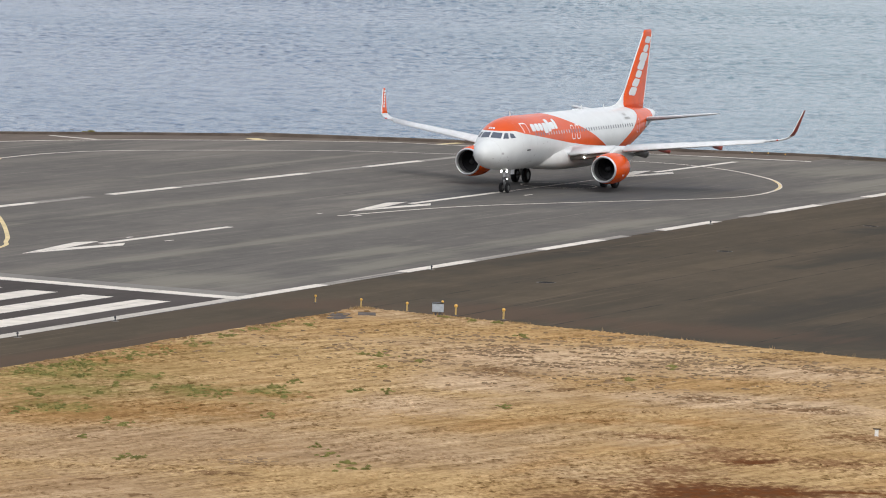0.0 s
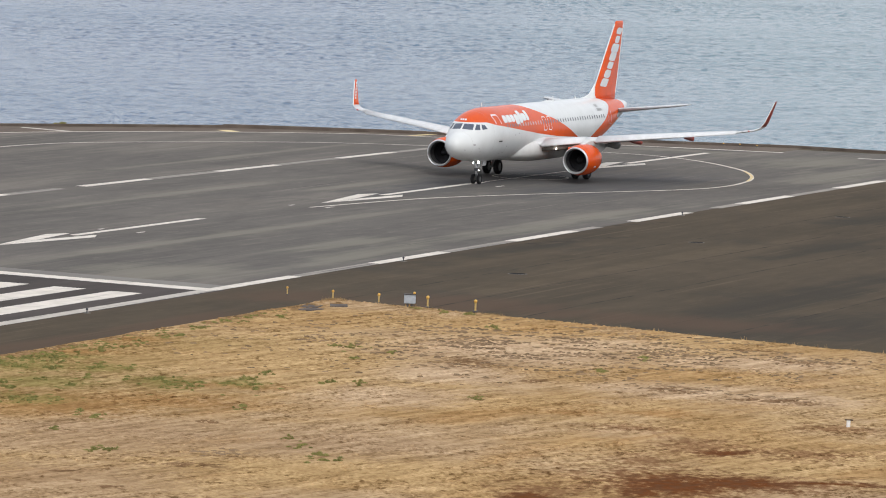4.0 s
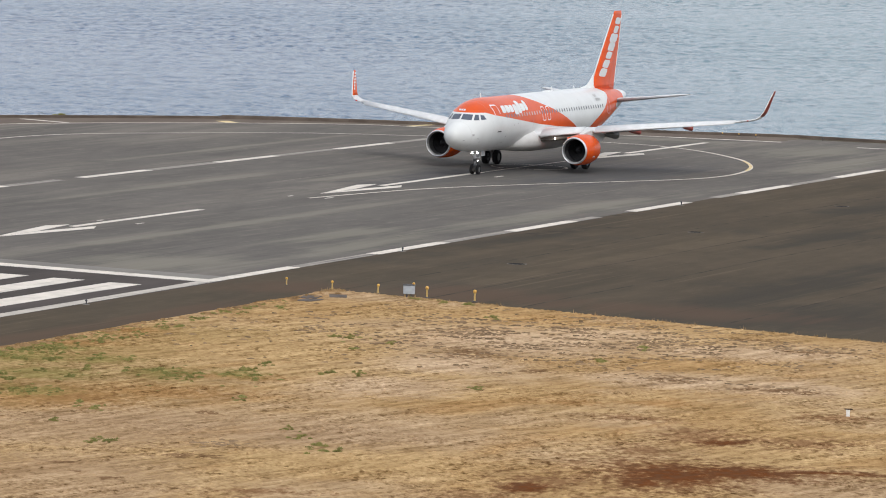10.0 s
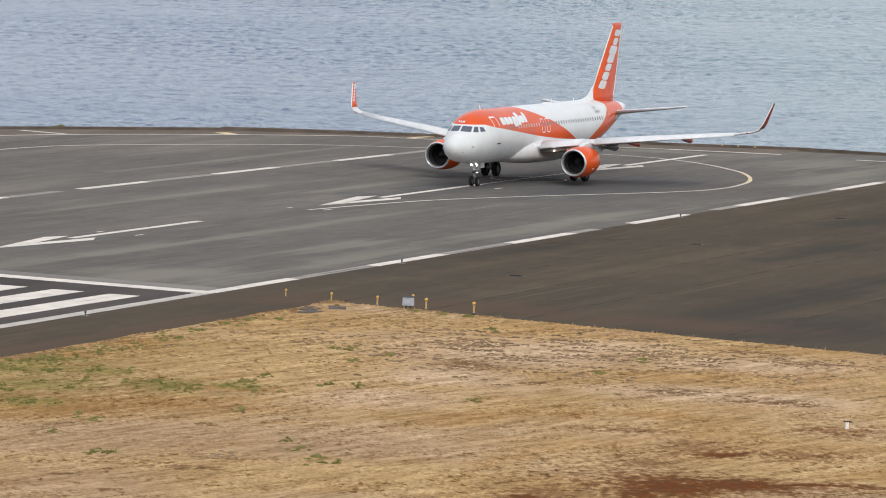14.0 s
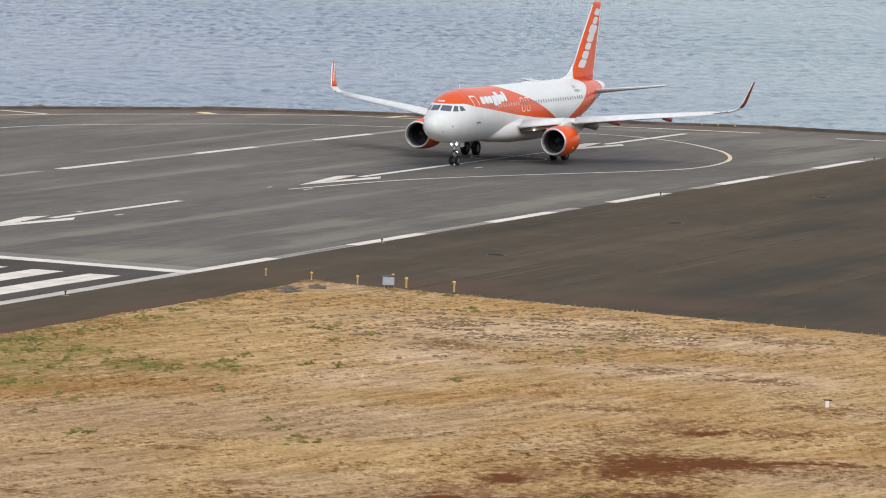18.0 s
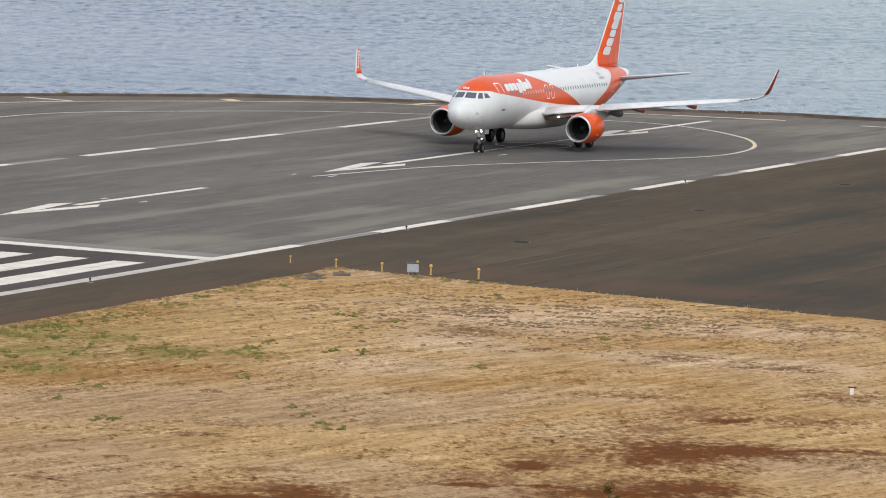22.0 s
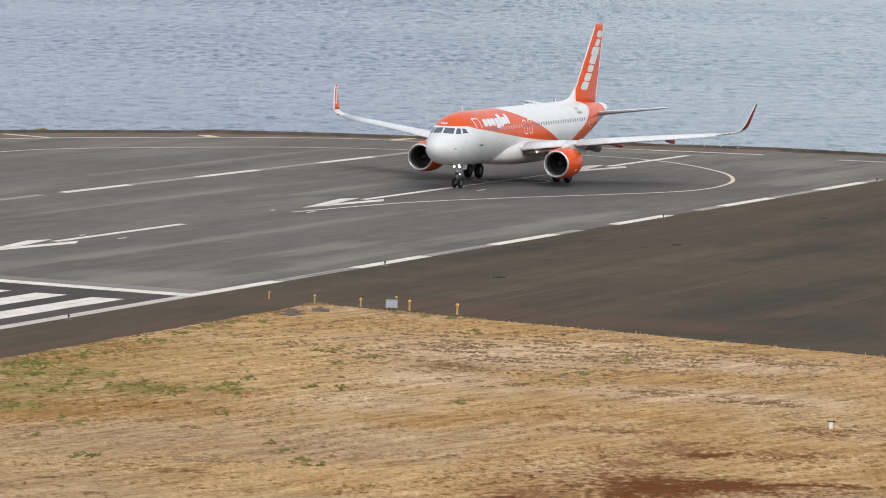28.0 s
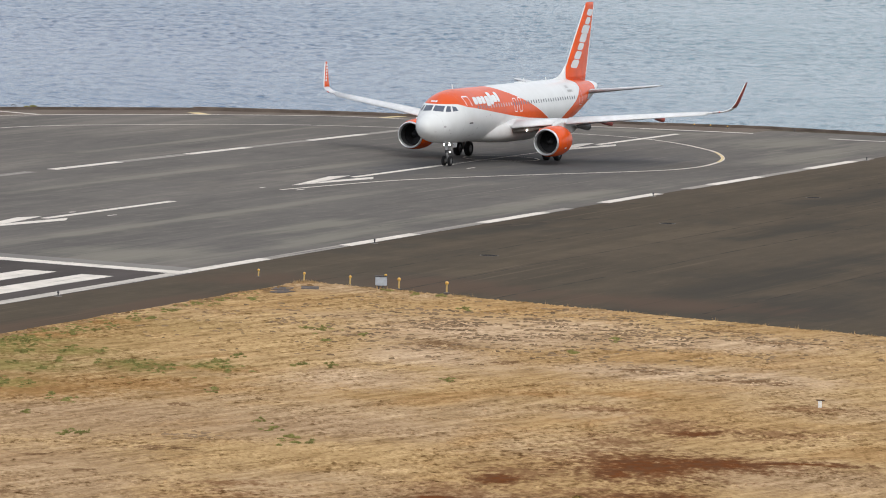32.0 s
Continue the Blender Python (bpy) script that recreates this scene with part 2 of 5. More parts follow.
def grass_material(name, tuft):
    """Parched grass: straw, grey stubble, ochre and bare red earth, with a green flush by the runway."""
    n = Nodes(name)
    p = n.xyz()
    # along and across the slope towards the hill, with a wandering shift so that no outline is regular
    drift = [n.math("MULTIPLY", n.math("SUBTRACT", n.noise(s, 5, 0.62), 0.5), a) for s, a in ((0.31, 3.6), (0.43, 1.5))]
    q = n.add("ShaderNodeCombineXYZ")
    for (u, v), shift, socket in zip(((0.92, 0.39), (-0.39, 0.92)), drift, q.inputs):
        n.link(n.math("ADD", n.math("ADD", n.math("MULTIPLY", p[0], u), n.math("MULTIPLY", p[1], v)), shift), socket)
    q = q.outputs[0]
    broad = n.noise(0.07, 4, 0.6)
    # mottle, fine and grain stretch along the camera's view, colour standing for upright clumps
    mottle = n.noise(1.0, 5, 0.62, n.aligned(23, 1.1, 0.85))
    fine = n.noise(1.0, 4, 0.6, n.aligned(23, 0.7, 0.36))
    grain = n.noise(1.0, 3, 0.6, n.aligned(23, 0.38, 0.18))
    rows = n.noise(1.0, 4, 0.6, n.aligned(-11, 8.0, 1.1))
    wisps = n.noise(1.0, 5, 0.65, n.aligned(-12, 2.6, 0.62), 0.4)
    # straw in three tones
    c = n.mix(n.ramp(broad, 0.38, 0.60), (0.365, 0.230, 0.105), (0.380, 0.258, 0.145))
    c = n.mix(n.ramp(n.noise(0.045, 4, 0.6, n.aligned(25, 1, 1)), 0.46, 0.60, 0, 0.85), c, (0.420, 0.280, 0.135))
    c = n.mix(n.ramp(n.noise(0.11, 4, 0.6, n.aligned(-10, 3, 1)), 0.52, 0.64, 0, 0.6), c, (0.355, 0.205, 0.085))

    def inside(spots, lo, hi, rag=0.9, strength=1.0):
        f = n.math("ADD", blots(n, q, spots), n.math("MULTIPLY", n.math("SUBTRACT", mottle, 0.5), 2.2 * rag))
        f = n.math("ADD", f, n.math("MULTIPLY", n.math("SUBTRACT", fine, 0.5), 1.8 * rag))
        return n.ramp(f, lo, hi, 0.0, strength)

    # grey stubble, ochre, green flush, dark stubble, brown soil, red earth
    c = n.mix(inside(GREY_STUBBLE, -0.4, 0.7, 0.5, 0.8), c, (0.470, 0.334, 0.212))
    c = n.mix(inside(DULL_STRAW, -0.4, 0.7, 0.5, 0.8), c, (0.330, 0.220, 0.128))
    c = n.mix(inside(OLIVE_STRAW, -0.35, 0.55, 0.6, 0.66), c, (0.300, 0.200, 0.086))
    c = n.mix(inside(OCHRE, -0.6, 0.85, 0.75, 0.70), c, (0.285, 0.150, 0.056))
    c = n.mix(inside(GREEN_FLUSH, -0.4, 0.8, 0.8, 0.75), c, (0.200, 0.163, 0.055))
    if not tuft:
        c = n.mix(inside(DARK_STUBBLE, -0.25, 0.75, 1.3, 0.85), c, (0.158, 0.088, 0.044))
    c = n.mix(inside(BARE_SOIL, -0.2, 0.9, 1.4, 0.82), c, (0.205, 0.108, 0.053))
    earth = inside(RED_EARTH, -0.55, 0.62, 0.8, 1.0)
    c = n.mix(earth, c, n.mix(n.ramp(mottle, 0.40, 0.62), (0.142, 0.051, 0.0190), (0.122, 0.056, 0.0265)))
    # windrows, wisps and dead stems, thicker in places
    gather = n.ramp(n.noise(0.16, 4, 0.62), 0.40, 0.62, 0.35, 1.0)
    relief = 0.0
    for layer, depth in ((rows, 1.3), (wisps, 1.5), (fine, 1.75), (grain, 1.4)):
        step = n.math("MULTIPLY", n.math("SUBTRACT", 0.5, layer), depth)
        relief = n.math("ADD", relief, n.math("MULTIPLY", step, gather) if layer in (fine, grain) else step)
    dash = n.math("MULTIPLY", n.ramp(n.noise(1.0, 3, 0.55, n.aligned(23, 0.9, 0.5)), 0.57, 0.64, 0, 0.5), gather)
    calm = n.math("SUBTRACT", 1.0, n.math("MULTIPLY", earth, 0.7))
    shade = n.math("MAXIMUM", n.math("ADD", 1.02, n.math("MULTIPLY", n.math("SUBTRACT", relief, dash), calm)), 0.35)
    tone = n.add("ShaderNodeCombineColor")
    for socket, power in zip(tone.inputs, (0.88, 1.0, 1.16)):
        n.link(n.math("POWER", shade, power), socket)
    c = n.mix(1.0, c, tone.outputs[0], "MULTIPLY")
    if tuft:
        island = n.add("ShaderNodeNewGeometry").outputs["Random Per Island"]
        c = n.mix(n.ramp(island, 0.0, 0.35, 0.35, 0.0), c, (0.17, 0.102, 0.048))
        c = n.mix(n.ramp(island, 0.7, 1.0, 0.0, 0.30), c, (0.50, 0.35, 0.19))
    n.bump(n.noise(2.2, 6, 0.7), 0.6, 0.10)
    return n.finish(c, 1.0, gloss=0.0)


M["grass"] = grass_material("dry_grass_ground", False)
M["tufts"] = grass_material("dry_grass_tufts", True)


def weed_material():
    n = Nodes("green_weed_cushions")
    island = n.add("ShaderNodeNewGeometry").outputs["Random Per Island"]
    c = n.mix(island, (0.13, 0.135, 0.042), (0.25, 0.222, 0.08))
    c = n.mix(n.ramp(n.noise(6.0, 4, 0.65), 0.45, 0.65, 0, 0.5), c, (0.09, 0.105, 0.032))
    n.bump(n.noise(9.0, 4, 0.7), 0.8, 0.05)
    return n.finish(c, 0.95, gloss=0.05)


M["weeds"] = weed_material()


def sea_material():
    n = Nodes("sea_water")
    ripple = n.noise(1.0, 3, 0.6, n.aligned(113, 2.2, 1.6), 0.4)
    n.bump(ripple, 0.9, 0.5)
    # wind lanes and a few breaking crests
    lane = n.ramp(n.noise(1.0, 4, 0.6, n.aligned(10, 250, 700)), 0.35, 0.7)
    c = n.mix(lane, (0.056, 0.102, 0.184), (0.072, 0.124, 0.200))
    # paler, greener to the view's right: brighter sky reflection put into the water colour
    p = n.xyz()
    sky_side = n.ramp(n.math("ADD", n.math("MULTIPLY", p[0], -0.39), n.math("MULTIPLY", p[1], 0.92)), -80, 160, 0, 0.9)
    c = n.mix(sky_side, c, (0.145, 0.225, 0.255))
    chop = n.noise(1.0, 4, 0.6, n.aligned(113, 4.5, 3.0), 0.6)
    crest = n.math("MULTIPLY", n.ramp(chop, 0.70, 0.72), n.ramp(n.noise(0.03, 3, 0.6), 0.54, 0.58))
    c = n.mix(crest, c, (0.75, 0.78, 0.8))
    n.bsdf.inputs["IOR"].default_value = 1.33
    return n.finish(c, n.ramp(lane, 0.0, 1.0, 0.10, 0.16))


M["sea"] = sea_material()


def fuselage_material():
    """White gloss paint with an orange nose cap that sweeps down to the wing, and an orange tail."""
    n = Nodes("fuselage_paint")
    p = n.xyz()
    s = n.math("SUBTRACT", 5.07, p[0])
    low = n.curve(s, [(0, 4.9), (3.5, 4.9), (4.5, 4.68), (6.5, 4.46), (9.9, 4.06), (13.5, 3.65), (17.3, 3.32), (21.2, 3.11), (21.9, 3.05), (22.4, 6.9), (38, 6.9)], (0, 38), (0, 7))
    high = n.curve(s, [(0, 6.9), (11.6, 6.9), (12.0, 5.9), (12.75, 5.71), (14.3, 5.32), (16.9, 4.67), (19, 4.02), (21.6, 3.14), (22.2, 2.9), (38, 2.8)], (0, 38), (0, 7))
    band = n.math("MULTIPLY", n.ramp(n.math("SUBTRACT", p[2], low), -0.012, 0.012), n.ramp(n.math("SUBTRACT", high, p[2]), -0.012, 0.012))
    back = n.curve(p[2], [(0, 23), (2.5, 24.0), (3.4, 25.6), (4.3, 27.8), (5.0, 29.1), (5.3, 29.7), (5.6, 29.9), (5.9, 29.4), (7, 29)], (0, 7), (20, 40))
    tail = n.math("MULTIPLY", n.ramp(n.math("SUBTRACT", s, back), -0.02, 0.02), n.ramp(s, 34.35, 34.4, 1.0, 0.0))
    white = n.mix(n.ramp(n.noise(0.8, 4), 0.3, 0.7), WHITE, tuple(c * 0.93 for c in WHITE))
    streak = n.ramp(n.noise(1.0, 4, 0.6, n.stretched((0.25, 3, 3))), 0.55, 0.8, 0, 0.35)
    grime = n.math("MULTIPLY", streak, n.ramp(p[2], 3.2, 1.8, 0.1, 1.0))
    white = n.mix(grime, white, (0.42, 0.40, 0.37))
    orange = n.mix(n.ramp(n.noise(0.6, 4), 0.3, 0.7), ORANGE, tuple(c * 0.9 for c in ORANGE))
    c = n.mix(n.math("MAXIMUM", band, tail), white, orange)
    seam = n.math("LESS_THAN", n.math("ABSOLUTE", n.math("SUBTRACT", n.math("FRACT", n.math("DIVIDE", s, 2.67)), 0.5)), 0.004)
    c = n.mix(n.math("MULTIPLY", seam, 0.35), c, (0.35, 0.33, 0.3))
    n.bump(n.noise(1.2, 3), 0.012, 0.02)
    return n.finish(c, 0.24, gloss=0.38)


M["fuselage"] = fuselage_material()
M["orange"] = plain("orange_gloss_paint", ORANGE, 0.24, vary=0.08, scale=0.8, gloss=0.24)
M["orange_dark"] = plain("dark_and_shaded_orange", (0.28, 0.036, 0.02), 0.5, vary=0.12, scale=1.5)
M["fairing"] = plain("fairing_off_white_paint", (0.62, 0.62, 0.605), 0.4, vary=0.08, scale=0.8)
M["white"] = plain("white_gloss_paint", WHITE, 0.33, vary=0.05, scale=0.8)
M["wing"] = plain("wing_grey_paint", (0.60, 0.61, 0.62), 0.38, vary=0.07, scale=0.7)
M["slat"] = plain("slat_pale_metal", (0.64, 0.65, 0.66), 0.45, 0.0, vary=0.06, scale=2)
M["metal"] = plain("polished_aluminium", (0.74, 0.74, 0.75), 0.38, 0.85, vary=0.06, scale=2)
M["edge_metal"] = plain("dull_edge_metal", (0.34, 0.34, 0.35), 0.45, 0.5, vary=0.1, scale=2)
M["strut"] = plain("gear_steel", (0.45, 0.45, 0.46), 0.4, 0.4, vary=0.15, scale=6)
M["hub"] = plain("wheel_hub_grey", (0.13, 0.13, 0.13), 0.5, 0.2, vary=0.2, scale=9)
M["tyre"] = plain("tyre_rubber", (0.018, 0.018, 0.019), 0.8, vary=0.3, scale=5, gloss=0.15)
M["duct"] = plain("inlet_duct_grey", (0.055, 0.055, 0.058), 0.5, 0.3, vary=0.2, scale=3)
M["blade"] = plain("fan_blade_titanium", (0.022, 0.022, 0.025), 0.5, 0.5, vary=0.2, scale=6)
M["spinner"] = plain("spinner_dark", (0.03, 0.03, 0.034), 0.5, vary=0.2, scale=6)
M["hot"] = plain("exhaust_steel", (0.16, 0.14, 0.12), 0.45, 0.8, vary=0.2, scale=4)
M["bay"] = plain("wheel_bay_dark", (0.05, 0.05, 0.05), 0.8, vary=0.2, scale=3)
M["pane"] = plain("dark_cockpit_glass", (0.085, 0.10, 0.135), 0.08, vary=0.1, scale=2)
M["cabin_pane"] = plain("dark_cabin_pane", (0.15, 0.16, 0.18), 0.2, vary=0.2, scale=3)
M["cabin_pane_pale"] = plain("pale_cabin_pane", (0.58, 0.46, 0.42), 0.2, vary=0.2, scale=3)
M["outline"] = plain("pale_outline_paint", (0.78, 0.74, 0.71), 0.4, vary=0.05)
M["outline_grey"] = plain("grey_outline_paint", (0.34, 0.34, 0.34), 0.5, vary=0.1)
M["outline_pale"] = plain("pale_grey_seam", (0.55, 0.55, 0.55), 0.5, vary=0.1)
M["lamp"] = glow("landing_lamp_glow", (1.0, 0.97, 0.9), 9.0)
M["red_lens"] = plain("red_lens", (0.5, 0.02, 0.02), 0.2, vary=0.1)
M["yellow_post"] = plain("yellow_enamel", (0.52, 0.36, 0.13), 0.5, vary=0.18, scale=8)
M["amber"] = plain("amber_globe", (0.68, 0.40, 0.09), 0.18, vary=0.08, scale=8)
M["box_grey"] = plain("grey_painted_steel", (0.36, 0.40, 0.45), 0.5, vary=0.12, scale=4)
M["rust"] = plain("dark_rusty_steel", (0.07, 0.045, 0.03), 0.8, vary=0.3, scale=9, gloss=0.1)
M["flap_pod"] = plain("dull_grey_pod_paint", (0.13, 0.13, 0.125), 0.5, vary=0.15, scale=2)
M["cove"] = plain("shaded_soiled_underside", (0.17, 0.15, 0.13), 0.6, vary=0.2, scale=2)
M["drain"] = plain("black_cast_iron", (0.012, 0.012, 0.012), 0.9, vary=0.2, scale=4, gloss=0.08)
M["seam"] = plain("dark_bitumen", (0.056, 0.043, 0.030), 0.9, vary=0.35, scale=0.5, gloss=0.1)
M["box_dark"] = plain("dark_steel", (0.06, 0.06, 0.065), 0.6, vary=0.2, scale=5)
M["post_white"] = plain("white_painted_concrete", (0.74, 0.74, 0.72), 0.8, vary=0.12, scale=7, bump=0.2, gloss=0.1)
M["straw"] = plain("straw_blades", (0.40, 0.275, 0.13), 0.9, vary=0.35, scale=0.4, gloss=0.1)
M["straw_dark"] = plain("dead_weed_stems", (0.198, 0.134, 0.080), 0.9, vary=0.35, scale=0.6, gloss=0.1)
M["green"] = plain("green_weed_blades", (0.220, 0.205, 0.070), 0.9, vary=0.25, scale=0.7, gloss=0.1)
M["rust_blades"] = plain("rusty_dead_stems", (0.265, 0.165, 0.080), 0.9, vary=0.35, scale=0.6, gloss=0.1)
M["green_dark"] = plain("agave_florets", (0.165, 0.112, 0.036), 0.85, vary=0.35, scale=3, gloss=0.1)
M["stalk"] = plain("agave_stalk", (0.105, 0.092, 0.04), 0.8, vary=0.25, scale=3, gloss=0.1)


# ---- building helpers ----
from mathutils.geometry import tessellate_polygon


def mesh_of(bm, name, material, smooth=False):
    me = bpy.data.meshes.new(name)
    bm.normal_update()
    bm.to_mesh(me)
    bm.free()
    me.materials.append(M[material])
    if smooth:
        for p in me.polygons:
            p.use_smooth = True
    return me


def part(name, bm, material, parent, label="", smooth=False):
    ob = new(name, mesh_of(bm, name, material, smooth))
    ob.parent = parent
    if label:
        tagged(ob, label)
    return ob


def thing(name, bm, material, label, category, group="", kind="", smooth=False):
    ob = new(name, mesh_of(bm, name, material, smooth)) if bm else new(name)
    return tagged(ob, label, category, group, kind)


def loft(rings, cap=True, closed=True):
    """A skin over rings of points."""
    bm = bmesh.new()
    vs = [[bm.verts.new(p) for p in r] for r in rings]
    n = len(vs[0])
    for a, b in zip(vs, vs[1:]):
        for i in range(n if closed else n - 1):
            bm.faces.new((a[i], a[(i + 1) % n], b[(i + 1) % n], b[i]))
    if cap:
        bm.faces.new(vs[0][::-1])
        bm.faces.new(vs[-1])
    bmesh.ops.recalc_face_normals(bm, faces=bm.faces)
    return bm


def tube(points, radius, sides=10, cap=True):
    """A round bar along points; radius may be a list."""
    pts = [Vector(p) for p in points]
    rings = []
    for i, p in enumerate(pts):
        d = (pts[min(i + 1, len(pts) - 1)] - pts[max(i - 1, 0)]).normalized()
        u = d.cross(Vector((0, 0, 1)) if abs(d.z) < 0.9 else Vector((1, 0, 0))).normalized()
        v = d.cross(u)
        r = radius[i] if isinstance(radius, (list, tuple)) else radius
        rings.append([p + (u * math.cos(a) + v * math.sin(a)) * r for a in (2 * math.pi * k / sides for k in range(sides))])
    return loft(rings, cap)


def turned(profile, axis_point, axis, sides=32, cap=False):
    """A turned body: profile of (distance along the axis, radius)."""
    o, d = Vector(axis_point), Vector(axis).normalized()
    u = d.cross(Vector((0, 0, 1)) if abs(d.z) < 0.9 else Vector((1, 0, 0))).normalized()
    v = d.cross(u)
    return loft([[o + d * a + (u * math.cos(t) + v * math.sin(t)) * max(r, 1e-4) for t in (2 * math.pi * k / sides for k in range(sides))] for a, r in profile], cap)


def block(lo, hi, bevel=0.0):
    bm = bmesh.new()
    c = [(a + b) / 2 for a, b in zip(lo, hi)]
    d = [b - a for a, b in zip(lo, hi)]
    bmesh.ops.create_cube(bm, size=1, matrix=Matrix.Translation(c) @ Matrix.Diagonal((*d, 1)))
    if bevel:
        bmesh.ops.bevel(bm, geom=bm.edges[:], offset=bevel, segments=2, affect="EDGES")
    return bm


def joined(*bms):
    out = bmesh.new()
    for b in bms:
        me = bpy.data.meshes.new("piece")
        b.to_mesh(me)
        b.free()
        out.from_mesh(me)
        bpy.data.meshes.remove(me)
    return out


def sheet(points, z):
    """A flat sheet over an outline that may bend inwards."""
    bm = bmesh.new()
    vs = [bm.verts.new((x, y, z)) for x, y in points]
    for tri in tessellate_polygon([[v.co for v in vs]]):
        bm.faces.new([vs[i] for i in tri])
    for f in bm.faces:
        f.normal_update()
        if f.normal.z < 0:
            f.normal_flip()
    return bm


def spline(points, steps=8, closed=False):
    """A smooth line through points (x, y)."""
    out, n = [], len(points)
    for i in range(n if closed else n - 1):
        p = [Vector(points[k % n] if closed else points[min(max(k, 0), n - 1)]) for k in (i - 1, i, i + 1, i + 2)]
        for j in range(steps):
            t = j / steps
            out.append(0.5 * (2 * p[1] + (p[2] - p[0]) * t + (2 * p[0] - 5 * p[1] + 4 * p[2] - p[3]) * t * t + (3 * p[1] - p[0] - 3 * p[2] + p[3]) * t ** 3))
    if not closed:
        out.append(Vector(points[-1]))
    return out


def ribbon(line, width, z):
    """A flat painted line of even width."""
    rows = []
    for i, p in enumerate(line):
        d = (line[min(i + 1, len(line) - 1)] - line[max(i - 1, 0)]).normalized()
        q = Vector((-d.y, d.x)) * width / 2
        rows.append([(p.x + q.x, p.y + q.y, z), (p.x - q.x, p.y - q.y, z)])
    bm = loft(rows, cap=False, closed=False)
    for f in bm.faces:
        f.normal_update()
        if f.normal.z < 0:
            f.normal_flip()
    return bm


# ---- the large structure ----
SEA_LEVEL = -55.0


def wave_field(x, y):
    """Height of a short-crested wind sea: many wave trains spread about one heading, with peaked crests."""
    r = random.Random(11)
    h = np.zeros_like(x)
    for _ in range(72):
        length = 2.3 * (6.2 / 2.3) ** r.random() ** 1.3
        a = radians(205 + r.gauss(0, 38))
        k = 2 * math.pi / length
        h += 0.0036 * length ** 0.85 * np.sin(k * (x * math.cos(a) + y * math.sin(a)) + r.uniform(0, 6.283))
    lull = 0.85 + 0.35 * np.sin(x / 310 + y / 190) * np.sin(x / 130 - y / 240 + 1.0)
    # short groups of steeper waves
    group = np.zeros_like(x)
    for _ in range(14):
        a, k = r.uniform(0, 6.283), 2 * math.pi / r.uniform(9, 30)
        group += 0.38 * np.sin(k * (x * math.cos(a) + y * math.sin(a)) + r.uniform(0, 6.283))
    lull = lull * (0.74 + 0.48 * np.clip(group, -0.2, 1.0))
    # rougher offshore
    h = h * lull * (0.9 + 1.1 * (np.hypot(x - EYE[0], y - EYE[1]) - 1400) / 1800)
    return h + 1.0 * np.maximum(h, 0) ** 2


def sea_sheet():
    """Open sea to the horizon, with modelled waves in the sector off the platform's end."""
    dist = [1240.0]
    while dist[-1] < 3700:
        dist.append(dist[-1] * 1.0007)
    head = math.atan2(VIEW.y, VIEW.x)
    turn = np.linspace(head - radians(5.9), head + radians(5.9), 560)
    d, t = np.meshgrid(np.array(dist), turn, indexing="ij")
    x, y = EYE[0] + d * np.cos(t), EYE[1] + d * np.sin(t)
    z = wave_field(x, y)
    verts = np.stack([x, y, z], -1).reshape(-1, 3)
    n, m = x.shape
    i = np.arange(n * m).reshape(n, m)
    quads = np.stack([i[:-1, :-1], i[1:, :-1], i[1:, 1:], i[:-1, 1:]], -1).reshape(-1, 4)
    far = n * m + np.array([[0, 1, 2, 3]])
    verts = np.vstack([verts, [(-14000, -14000, -2.2), (9000, -14000, -2.2), (9000, 9000, -2.2), (-14000, 9000, -2.2)]])
    me = bpy.data.meshes.new("water")
    me.from_pydata(verts.tolist(), [], quads.tolist() + far.tolist())
    me.materials.append(M["sea"])
    for p in me.polygons:
        p.use_smooth = True
    return me


VIEW = Vector((-0.92, -0.39)).normalized()
water = tagged(new("water", sea_sheet()), "grey-blue sea ruffled by wind below the airfield", "sea", kind="structure")
water.location = (0, 0, SEA_LEVEL)

# the airfield platform: outline of its seaward rim, then inland
RIM = [(-90, 140), (-72, 60), (-68, 14), (-69.0, 3.0), (-68.3, 0.0), (-66.2, -5.5), (-64.4, -12), (-59.0, -29.2), (-54.2, -40.8), (-51.8, -45.6), (-44.4, -52.8), (-36.2, -60.0), (-28, -66.8), (-12, -81), (40, -98), (700, -98)]
OUTLINE = RIM + [(700, 32.4), (100.2, 32.4), (127.2, 140)]
bm = sheet(OUTLINE, 0.0)
rim_edges = [e for e in bm.edges if e.is_boundary]
ext = bmesh.ops.extrude_edge_only(bm, edges=rim_edges)
bmesh.ops.translate(bm, verts=[v for v in ext["geom"] if isinstance(v, bmesh.types.BMVert)], vec=(0, 0, SEA_LEVEL - 2))
platform = thing("ground", bm, "asphalt_brown", "brown-grey asphalt shoulder of the airfield platform", "shoulder", kind="structure")

# kerb along the seaward rim
line = [Vector(p) for p in RIM]
rows = []
for i, p in enumerate(line):
    d = (line[min(i + 1, len(line) - 1)] - line[max(i - 1, 0)]).normalized()
    q = Vector((-d.y, d.x))
    rows.append([(p.x + q.x * a, p.y + q.y * a, z) for a, z in ((-0.25, 0.0), (-0.25, 0.22), (0.25, 0.24), (0.25, -0.6))])
part("kerb", loft(rows), "kerb", platform, "low dark concrete kerb along the platform rim")

rows = []
for x, y, top in ((-51.75, -45.55, 0.32), (-52.9, -43.3, 0.31), (-54.2, -40.8, 0.30), (-56.8, -34.7, 0.28), (-59.0, -29.2, 0.25)):
    rows.append([(x + a, y - 0.5 * a, z) for a, z in ((0.24, 0.2), (0.24, top), (-0.24, top), (-0.24, 0.2))])
part("raised_kerb", loft(rows), "kerb", platform, "raised length of dark concrete kerb")

